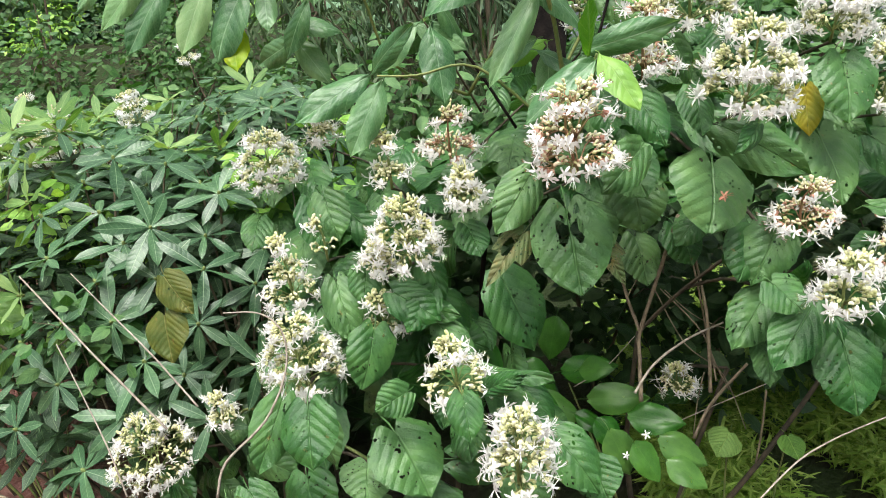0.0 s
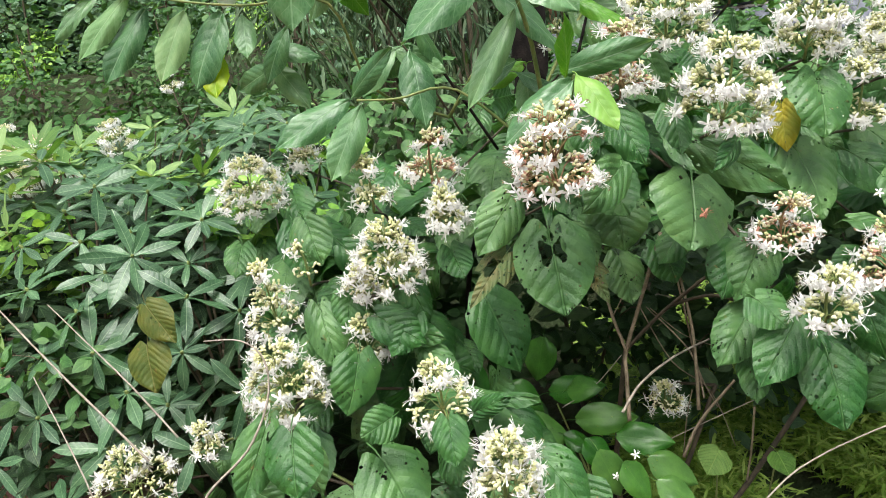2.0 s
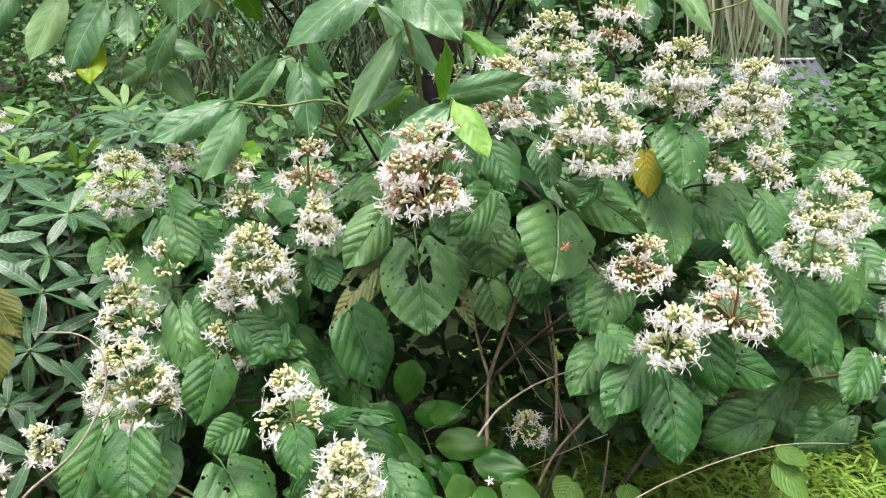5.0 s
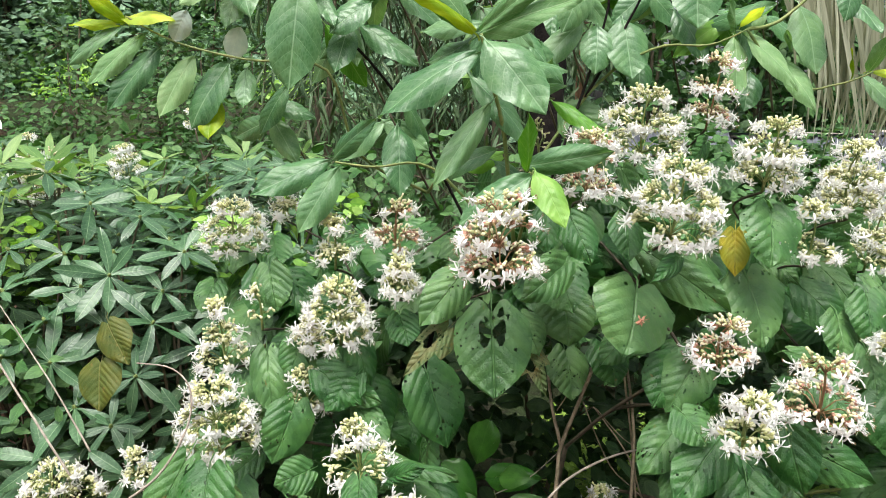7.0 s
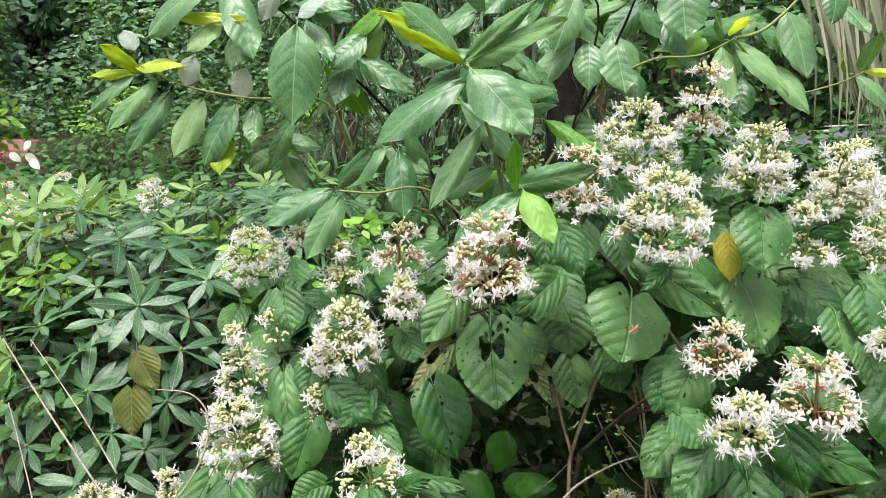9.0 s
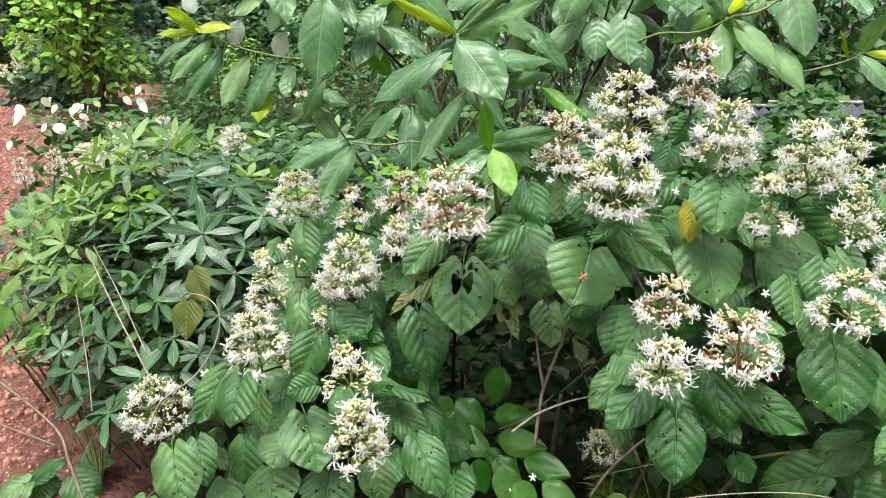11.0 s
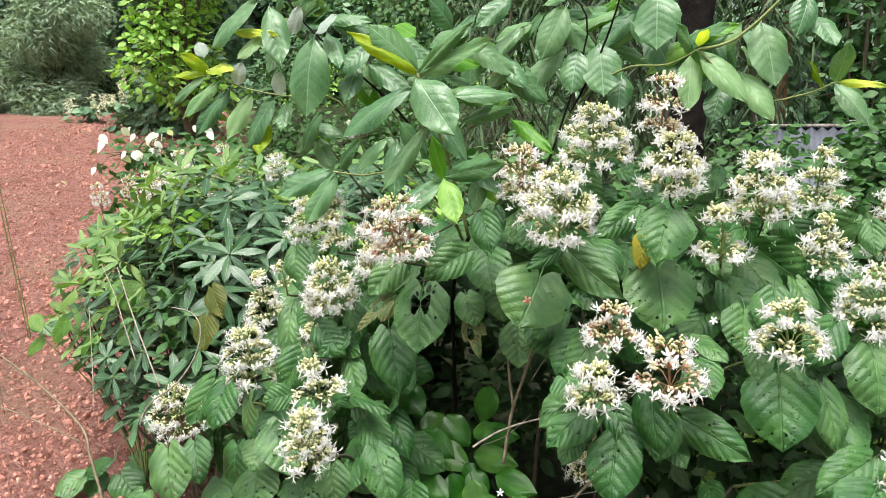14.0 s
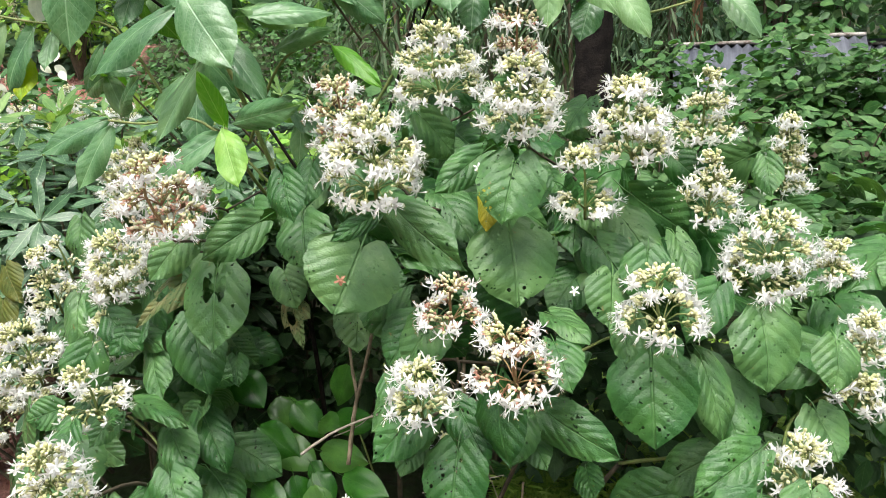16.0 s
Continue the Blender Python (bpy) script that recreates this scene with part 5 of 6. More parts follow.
dry_twig("brown forked bare stem under the leaves", ([(0.320, 1.250, 0.714), (0.325, 1.280, 0.799), (0.331, 1.298, 0.849), (0.368, 1.298, 0.969), (0.406, 1.282, 1.106)], 0.0050, 0.0038), ([(0.331, 1.298, 0.849), (0.308, 1.331, 0.935), (0.298, 1.365, 1.025)], 0.004, 0.003))
dry_twig("brown forked bare stem under the leaves", ([(0.454, 1.340, 0.545), (0.499, 1.364, 0.617), (0.576, 1.363, 0.714)], 0.0042, 0.0034), ([(0.518, 1.389, 0.660), (0.510, 1.462, 0.742), (0.433, 1.551, 0.828)], 0.0026, 0.0016), ([(0.503, 1.381, 0.636), (0.516, 1.462, 0.801), (0.500, 1.542, 0.959)], 0.005, 0.003))
dry_twig("brown dry forked twig lying over red soil", ([(-0.747, 0.965, 0.525), (-0.808, 0.991, 0.642), (-0.866, 1.019, 0.715), (-1.036, 1.030, 0.817), (-1.212, 1.036, 0.904), (-1.268, 1.090, 0.995), (-1.308, 1.151, 1.084)], 0.0045, 0.0016), ([(-0.848, 0.996, 0.681), (-1.116, 0.980, 0.743), (-1.232, 0.933, 0.746), (-1.327, 0.979, 0.862), (-1.279, 1.061, 0.893)], 0.0025, 0.0012), ([(-1.036, 1.030, 0.817), (-1.212, 0.986, 0.926), (-1.277, 0.972, 0.977)], 0.0018, 0.001), ([(-1.118, 0.975, 0.728), (-1.146, 0.996, 0.859), (-1.145, 1.025, 0.973)], 0.0018, 0.001))
dry_twig("bare grey dry twig rising from the soil", ([(-0.935, 1.273, 1.115), (-0.775, 1.166, 1.001), (-0.593, 1.057, 0.861)], 0.0018, 0.0024))
dry_twig("brown bare thin twig under the leaves", ([(0.394, 1.450, 0.881), (0.465, 1.450, 0.728), (0.552, 1.450, 0.639), (0.610, 1.450, 0.479)], 0.0016, 0.0012))
dry_twig("brown bare thin twig under the leaves", ([(0.486, 1.480, 0.940), (0.508, 1.480, 0.825), (0.534, 1.480, 0.681), (0.578, 1.480, 0.575)], 0.0028, 0.0018))
dry_twig("thin bare leaning stem among the shrubs", ([(0.434, 1.380, 0.567), (0.531, 1.380, 0.609), (0.626, 1.380, 0.648)], 0.0014, 0.001))
dry_twig("brown bare thin twig under the leaves", ([(0.431, 1.500, 0.847), (0.501, 1.500, 0.773), (0.576, 1.500, 0.730)], 0.0013, 0.001))
dry_twig("thin bare leaning stem among the shrubs", ([(0.199, 1.420, 0.655), (0.275, 1.420, 0.701), (0.344, 1.420, 0.776)], 0.0016, 0.001))
dry_twig("brown bare thin twig under the leaves", ([(0.524, 1.500, 0.617), (0.509, 1.500, 0.539), (0.499, 1.500, 0.441)], 0.0018, 0.0014))
dry_twig("brown bare thin twig under the leaves", ([(0.654, 1.450, 0.584), (0.648, 1.450, 0.474), (0.637, 1.450, 0.377)], 0.003, 0.0026))
dry_twig("brown bare thin twig under the leaves", ([(0.335, 1.450, 0.860), (0.371, 1.450, 0.925), (0.410, 1.450, 0.975)], 0.0016, 0.001))

# ---- grass under the shrubs ----
GRASS_LEAF = [grid_leaf(BLADE, 1, 4, 0.8, d, 0.02, seed=i) for i, d in enumerate((0.4, 0.8, 1.2))]


def grass_patch():
    heap = Heap()
    r = np.random.RandomState(12)
    for i in range(62000):
        x, y = 0.45 + 2.8 * r.rand() ** 1.2, 1.45 + 2.2 * r.rand() ** 1.3
        if noise.noise((x * 1.6, y * 1.6, 5)) < -0.5 or math.hypot((x - 1.6) / 1.45, (y - 2.15) / 1.15) + 0.35 * noise.noise((x * 2.2, y * 2.2, 8)) > 1.0:
            continue
        h = r.uniform(0.03, 0.16)
        a = r.uniform(0, 6.28)
        p = Vector((x, y, ground_height(x, y) + h * r.uniform(0, 0.9)))
        d = Vector((math.cos(a), math.sin(a), r.uniform(-0.2, 0.8))).normalized()
        s = r.uniform(0.035, 0.075)
        heap.add(GRASS_LEAF[i % 3], leaf_pose(p, p + d * s, s * 0.15, (0, -0.2, 1)))
        if i % 3 == 0:
            heap.add(tube([(x, y, ground_height(x, y) - 0.01), tuple(p)], [0.0012, 0.0008], 3, 1))
    tagged(new("grass", heap.mesh("grass", (GRASS,))), "short fresh green broad-bladed grass under the shrubs", "grass", kind="stuff")


grass_patch()

# ---- foliage behind: an undergrowth hedge, a dark thicket, trees ----
HEDGE_LEAF = [grid_leaf(OVATE, 2, 4, 0.6, 0.3 + 0.1 * i, 0.03, 0.03, 110 + i) for i in range(3)]
FAR_LEAF = [grid_leaf(OVATE, 1, 2, 0.5, 0.4, 0.0, 0, 115)]
LONG_LEAF = [grid_leaf(BLADE, 1, 3, 0.4, 0.5 + 0.3 * i, 0.0, 0, 116 + i) for i in range(2)]


def clump(heap, shapes, c, radii, count, size, r, slim=0.6, hang=-0.2, slot=0, twigs=0, face=(0, -0.5, 0.9)):
    """Leaves round a centre, thickest at its outside, on short twigs."""
    c = Vector(c)
    for i in range(count):
        d = Vector(r.normal(0, 1, 3)).normalized()
        q = r.rand() ** 0.45
        p = c + Vector((d.x * radii[0], d.y * radii[1], d.z * radii[2])) * q
        if p.z < 0.05:
            continue
        a = r.uniform(0, 6.28)
        g = (d * 0.6 + Vector((math.cos(a), math.sin(a), hang + r.normal(0, 0.3)))).normalized()
        s = size * r.uniform(0.6, 1.25)
        heap.add(shapes[i % len(shapes)], leaf_pose(p, p + g * s, s * slim, Vector(face) + Vector(r.normal(0, 0.45, 3))), slot)
    for i in range(twigs):
        d = Vector(r.normal(0, 1, 3)).normalized()
        e = c + Vector((d.x * radii[0], d.y * radii[1], abs(d.z) * radii[2]))
        heap.add(tube([tuple(c - Vector((0, 0, radii[2]))), tuple(c.lerp(e, 0.4)), tuple(e)], [0.012, 0.008, 0.003], 4, 2), None, 1)


def bush(name, label, category, places, shapes, mat, size, per, slim=0.6, hang=-0.2, seed=0, group="", twigs=4, stem=0.02):
    """One bush or tree crown out of clumps (centre and radii), with a woody stem that branches to them."""
    r = np.random.RandomState(seed)
    xs = [p[0][0] for p in places]
    ys = [p[0][1] for p in places]
    root = Vector((sum(xs) / len(xs), sum(ys) / len(ys), 0))
    root.z = ground_height(root.x, root.y)
    ob = thing(name, root, label, category, group)
    wood, crown = Heap(), Heap()
    for c, radii in places:
        volume = radii[0] * radii[2]
        clump(crown, shapes, c, radii, int(per * volume), size, r, slim, hang)
        fork = Vector((root.x * 0.6 + c[0] * 0.4, root.y * 0.6 + c[1] * 0.4, root.z + (c[2] - root.z) * 0.5))
        wood.add(tube([tuple(root - Vector((0, 0, 0.05))), tuple(fork), c], [stem, stem * 0.7, stem * 0.3], 6, 3))
        for i in range(twigs):
            d = Vector(r.normal(0, 1, 3)).normalized()
            e = Vector(c) + Vector((d.x * radii[0], d.y * radii[1], d.z * radii[2])) * 0.85
            wood.add(tube([c, tuple(Vector(c).lerp(e, 0.5) + Vector((0, 0, 0.1 * radii[2]))), tuple(e)], [stem * 0.35, stem * 0.25, stem * 0.1], 4, 2))
    part("trunk", wood.mesh("trunk", (BARK,)), ob)
    part("crown", crown.mesh("crown", (mat,)), ob)
    return ob


# low leafy undergrowth right behind the flowering shrubs, its deep shade put into the leaf colour
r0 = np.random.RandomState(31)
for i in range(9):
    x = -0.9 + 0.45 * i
    bush("undergrowth_bush", "low leafy undergrowth bush behind the flowering shrubs, coloured dark as in deep shade", "bush", [((x + r0.uniform(-0.1, 0.1), 2.15 + 0.25 * r0.rand(), 0.45), (0.34, 0.26, 0.42)), ((x + r0.uniform(-0.2, 0.2), 2.35 + 0.25 * r0.rand(), 0.78), (0.30, 0.25, 0.26))], HEDGE_LEAF, UNDER_SHADED, 0.075, 2900, seed=40 + i, group="undergrowth bushes", stem=0.012)
# leafy hedge at the shed
for i in range(8):
    x = 0.9 + 0.55 * i
    y = 3.7 + 0.25 * math.sin(i * 1.7) + 0.08 * i
    bush("hedge_bush", "tangled green hedge bush in front of a low shed", "bush", [((x, y, 0.45), (0.45, 0.35, 0.42)), ((x + r0.uniform(-0.15, 0.15), y + 0.2, 0.90 + 0.10 * math.sin(i * 2.1)), (0.40, 0.32, 0.32))], HEDGE_LEAF, HEDGE, 0.085, 1900, seed=60 + i, group="hedge bushes", stem=0.014)
for i in range(7):
    x = 1.0 + 0.75 * i
    y = 6.2 + 0.2 * math.sin(i * 2.3)
    bush("hedge_bush", "tangled green hedge bush in front of a low shed", "bush", [((x, y, 0.45), (0.6, 0.4, 0.45)), ((x + r0.uniform(-0.2, 0.2), y + 0.2, 0.96 + 0.07 * math.sin(i * 2.7)), (0.5, 0.36, 0.38))], HEDGE_LEAF, HEDGE, 0.10, 2300, seed=140 + i, group="hedge bushes", stem=0.014)
bush("hedge_bush", "tangled green hedge bush in front of a low shed", "bush", [((1.78, 6.05, 0.80), (0.42, 0.30, 0.42)), ((1.80, 6.05, 1.22), (0.30, 0.24, 0.26)), ((2.35, 6.1, 1.05), (0.30, 0.24, 0.22))], HEDGE_LEAF, HEDGE, 0.10, 2400, seed=159, group="hedge bushes", stem=0.014)
for i in range(2, 7):
    x = -4.2 + 0.75 * i
    y = 4.3 + 0.5 * math.sin(i * 2.0)
    bush("shade_bush", "leafy green bush behind the whorled shrubs", "bush", [((x, y, 0.55), (0.55, 0.4, 0.5)), ((x + r0.uniform(-0.2, 0.2), y + 0.1, 1.0 + 0.15 * math.sin(i * 3)), (0.45, 0.36, 0.32))], HEDGE_LEAF, HEDGE, 0.10, 1100, seed=80 + i, group="shade bushes", stem=0.016)
# dark thicket of hanging narrow leaves
for i in range(8):
    x = -1.5 + 0.85 * i
    y = 6.6 + 0.5 * math.sin(i * 1.3) + (2.6 if x > 0.8 else 0)
    places = [((x + r0.uniform(-0.3, 0.3), y + r0.uniform(-0.3, 0.3), z), (0.75, 0.6, 0.75)) for z in (0.6, 1.5, 2.4, 3.3, 4.2)]
    if x < 1.2:
        bush("thicket_tree", "dark slender tree with hanging narrow leaves in a thicket", "tree", places, LONG_LEAF, THICKET, 0.24, 620, 0.11, -1.2, 100 + i, "thicket trees", 5, 0.03)
    else:
        bush("shade_tree", "leafy green tree overgrown with creepers behind the low shed", "tree", places, HEDGE_LEAF, HEDGE, 0.15, 420, 0.62, -0.4, 100 + i, "shade trees", 5, 0.03)


def far_tree(x, y, h, w, mat, size, seed, label, shapes=FAR_LEAF, per=None, name="far_tree", group="far trees", low=0.25, slim=0.6):
    r = np.random.RandomState(seed)
    z0 = ground_height(x, y)
    places = []
    for i in range(9):
        t = i / 8
        a = r.uniform(0, 6.28)
        q = w * 0.32 * r.rand()
        k = w * (0.42 - 0.14 * t) * r.uniform(0.8, 1.1)
        places.append(((x + q * math.cos(a), y + q * math.sin(a), z0 + h * (low + (0.95 - low) * t)), (k, k * 0.8, h * 0.15)))
    return bush(name, label, "tree", places, shapes, mat, size, per or 260, slim, -0.3, seed, group, 4, 0.012 * h)


FAR = "tall leafy green tree standing beyond the bare soil"
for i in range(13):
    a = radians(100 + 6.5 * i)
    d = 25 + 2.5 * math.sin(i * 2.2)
    far_tree(0.5 + d * math.cos(a), d * math.sin(a), 7.5 + 1.5 * math.sin(i * 1.9), 5.0, FARLEAF_HAZED, 0.34, 200 + i, FAR, per=330, low=0.05)
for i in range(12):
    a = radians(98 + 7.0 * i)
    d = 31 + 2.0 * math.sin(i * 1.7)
    far_tree(0.5 + d * math.cos(a), d * math.sin(a), 11 + 1.5 * math.sin(i * 2.9), 6.5, FARLEAF_HAZED, 0.6, 215 + i, FAR, per=110, low=0.05)
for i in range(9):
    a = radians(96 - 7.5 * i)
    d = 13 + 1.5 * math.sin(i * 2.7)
    far_tree(0.5 + d * math.cos(a), d * math.sin(a), 6.5 + 1.0 * math.sin(i * 1.9), 3.6, FARLEAF_HAZED, 0.26, 230 + i, "tall leafy green tree standing behind the low shed", per=260, low=0.08)
far_tree(-8.25, 9.9, 4.6, 2.3, LIME, 0.15, 250, "bushy tree with bright lime-green leaves beside bare soil", HEDGE_LEAF, 560, "lime_tree", "lime trees", 0.20)
far_tree(-14.6, 12.0, 4.6, 3.2, BAMBOO_HAZED, 0.17, 252, "feathery yellowish-green tree with narrow leaves beyond the soil", LONG_LEAF, 4800, "feathery_tree", "feathery trees", 0.06, 0.16)
far_tree(-16.6, 11.0, 5.2, 3.4, BAMBOO_HAZED, 0.17, 253, "feathery yellowish-green tree with narrow leaves beyond the soil", LONG_LEAF, 4200, "feathery_tree", "feathery trees", 0.06, 0.16)
far_tree(-13.6, 15.2, 7.5, 4.4, FARLEAF_HAZED, 0.24, 254, "tall tree hung with broad bluish-green creeper leaves beyond the soil", HEDGE_LEAF, 520, "creeper_tree", "creeper trees", 0.35)


for i in range(2, 8):
    x, y = -7.0 + 0.75 * i, 7.6 + 0.45 * math.sin(i * 1.9)
    z = ground_height(x, y)
    places = [((x, y, z + 0.4), (0.7, 0.5, 0.42)), ((x + 0.2, y + 0.3, z + 0.75), (0.6, 0.45, 0.35))]
    if x > -5.2:
        places += [((x + 0.1, y + 0.3, z + 1.2), (0.6, 0.45, 0.45)), ((x - 0.1, y + 0.8, z + 1.9), (0.6, 0.45, 0.5)), ((x + 0.1, y + 0.9, z + 2.7), (0.6, 0.45, 0.5))]
    bush("light_bush", "loose light-green bush with small leaves in front of trees", "bush", places, HEDGE_LEAF, HEDGE, 0.085, 1250, seed=300 + i, group="light bushes")
# unseen trees behind the camera, added to keep low sky light off the shrubs
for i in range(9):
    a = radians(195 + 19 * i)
    far_tree(0.5 + 12 * math.cos(a), 12 * math.sin(a), 5.5, 4.4, FARLEAF_HAZED, 0.4, 330 + i, "unseen leafy green tree added behind the camera to block low sky light", per=90, low=0.05)
# low scrub along the soil's far edge
for i in range(10):
    x, y = -18.5 + 1.5 * i, 13.0 + 0.42 * i
    z = ground_height(x, y)
    bush("scrub_bush", "low scrub bush at the edge of the bare soil", "bush", [((x, y, z + 0.35), (1.0, 0.6, 0.45)), ((x + 0.4, y + 0.3, z + 0.8), (0.7, 0.5, 0.45))], HEDGE_LEAF, BROAD_FAR if i % 3 else LIME, 0.14, 520, seed=270 + i, group="scrub bushes")

# ---- the bush with white bracts, by the soil ----
def bract_bush():
    r = np.random.RandomState(77)
    ob = bush("bract_bush", "green bush with drooping white leaf-like bracts beside red soil", "bush", [((-2.95, 3.48, 1.08), (0.36, 0.26, 0.24)), ((-3.05, 3.45, 0.70), (0.42, 0.34, 0.42)), ((-2.55, 3.58, 1.16), (0.34, 0.28, 0.20)), ((-3.12, 3.50, 1.22), (0.30, 0.24, 0.17)), ((-2.78, 3.50, 1.27), (0.30, 0.24, 0.13))], HEDGE_LEAF, HEDGE, 0.085, 1500, seed=77)
    mesh = make_mesh("bract", *grid_leaf(OVATE, 2, 5, 0.5, 0.4, 0.03, 0, 120), (BRACT,))
    for c in ((-3.144, 3.192, 1.295), (-3.091, 3.221, 1.326), (-3.077, 3.188, 1.170), (-2.950, 3.299, 1.413), (-2.892, 3.326, 1.424), (-2.955, 3.269, 1.297), (-2.884, 3.296, 1.288), (-2.830, 3.337, 1.368), (-2.791, 3.357, 1.384), (-2.725, 3.385, 1.390), (-2.802, 3.332, 1.303), (-2.768, 3.350, 1.317), (-2.572, 3.448, 1.395), (-2.433, 3.513, 1.430)):
        for k in range(r.randint(1, 4)):
            a = r.uniform(0, 6.28)
            d = Vector((math.cos(a), 0.6 * math.sin(a), -0.75)).normalized()
            s = r.uniform(0.060, 0.085)
            p = Vector(c) + Vector(r.normal(0, 0.028, 3))
            part("bract", mesh, ob, leaf_pose(p, p + d * s, s * 0.66, (0.15, -0.75, 0.6)))
    for i in range(16):
        c = Vector((-3.0 + r.normal(0, 0.30), 3.55 + r.normal(0, 0.12), 0.98 + r.normal(0, 0.12)))
        s = r.uniform(0.05, 0.09)
        a = r.uniform(0, 6.28)
        part("bract", mesh, ob, leaf_pose(c, c + Vector((math.cos(a), math.sin(a), -0.6)).normalized() * s, s * 0.6, (0, -0.6, 0.8)))


bract_bush()

# flowering shrubs farther off
def small_flowering_shrub(x, y, z, spread, clusters, seed, group="far flowering shrubs"):
    r = np.random.RandomState(seed)
    ob = thing("flowering_shrub", (x, y, ground_height(x, y)), "smaller flowering shrub with fading white panicles among green leaves", "shrub", group)
    for i in range(clusters):
        c = (x + r.normal(0, spread), y + r.normal(0, spread * 0.5), z + r.normal(0, spread * 0.35))
        flower_cluster(ob, c, r.uniform(0.12, 0.18), r.uniform(0.10, 0.16), int(r.choice([0, 2, 2])), True)
        tube_part("stem", [(x, y, 0), (x * 0.5 + c[0] * 0.5, c[1] + 0.03, c[2] * 0.6), (c[0], c[1], c[2] - 0.06)], [0.012, 0.008, 0.004], BARK, ob, 5)
    for i in range(46):
        p = Vector((x + r.normal(0, spread * 1.1), y + r.normal(0, spread * 0.7), z - 0.12 - abs(r.normal(0, spread))))
        if p.z < 0.1:
            continue
        a = r.uniform(0, 6.28)
        d = Vector((math.cos(a), math.sin(a) - 0.3, -0.4)).normalized()
        s = r.uniform(0.09, 0.15)
        part("leaf", BROAD_MESH[i % 6], ob, leaf_pose(p, p + d * s, s * 0.85, (0, -0.7, 0.7)))


small_flowering_shrub(-1.55, 2.55, 1.22, 0.17, 6, 401)
small_flowering_shrub(-1.95, 2.75, 1.20, 0.17, 6, 402)
small_flowering_shrub(-2.45, 3.05, 1.06, 0.22, 5, 405)
old_shrub = thing("flowering_shrub", (-2.35, 3.2, 0), "smaller flowering shrub with fading white panicles among green leaves", "shrub", "far flowering shrubs")
flower_cluster(old_shrub, (-2.395, 2.988, 1.121), 0.208, 0.162, 0, True)
tube_part('stem', [(-2.35, 3.2, 0.0), (-2.395, 2.988, 0.7), (-2.395, 2.988, 1.071)], [0.012, 0.008, 0.004], BARK, old_shrub, 5)
flower_cluster(old_shrub, (-2.500, 2.933, 1.067), 0.162, 0.116, 2, True)
tube_part('stem', [(-2.35, 3.2, 0.0), (-2.500, 2.933, 0.7), (-2.500, 2.933, 1.017)], [0.012, 0.008, 0.004], BARK, old_shrub, 5)
flower_cluster(old_shrub, (-1.864, 2.888, 1.188), 0.172, 0.172, 2, True)
tube_part('stem', [(-2.35, 3.2, 0.0), (-1.864, 2.888, 0.7), (-1.864, 2.888, 1.138)], [0.012, 0.008, 0.004], BARK, old_shrub, 5)
flower_cluster(old_shrub, (-1.765, 2.932, 1.206), 0.194, 0.151, 0, True)
tube_part('stem', [(-2.35, 3.2, 0.0), (-1.765, 2.932, 0.7), (-1.765, 2.932, 1.156)], [0.012, 0.008, 0.004], BARK, old_shrub, 5)
flower_cluster(old_shrub, (-1.934, 2.997, 1.296), 0.132, 0.132, 0, True)
tube_part('stem', [(-2.35, 3.2, 0.0), (-1.934, 2.997, 0.7), (-1.934, 2.997, 1.246)], [0.012, 0.008, 0.004], BARK, old_shrub, 5)
flower_cluster(old_shrub, (-1.445, 3.668, 1.419), 0.145, 0.121, 0, True)
tube_part('stem', [(-2.35, 3.2, 0.0), (-1.445, 3.668, 0.7), (-1.445, 3.668, 1.369)], [0.012, 0.008, 0.004], BARK, old_shrub, 5)
flower_cluster(old_shrub, (-2.663, 2.983, 1.092), 0.142, 0.142, 2, True)
tube_part('stem', [(-2.35, 3.2, 0.0), (-2.663, 2.983, 0.7), (-2.663, 2.983, 1.042)], [0.012, 0.008, 0.004], BARK, old_shrub, 5)
# weeds that grow up between the whorled shrubs
for i, (x, y, z) in enumerate(((-1.25, 1.95, 1.06), (-0.95, 2.35, 1.10), (-1.75, 2.2, 1.0), (-1.05, 1.55, 0.85), (-0.62, 1.95, 1.12), (-2.0, 2.5, 0.9), (-0.5, 2.5, 1.15), (-1.5, 2.9, 1.12))):
    bush("weed", "small weed with yellowish-green leaves among whorled shrubs", "weed", [((x, y, z), (0.16, 0.12, 0.10)), ((x + 0.08, y + 0.05, z - 0.12), (0.18, 0.14, 0.12))], HEDGE_LEAF, LIME if i % 2 == 0 else HEDGE, 0.055, 3600, seed=440 + i, group="weeds", stem=0.005, twigs=3)


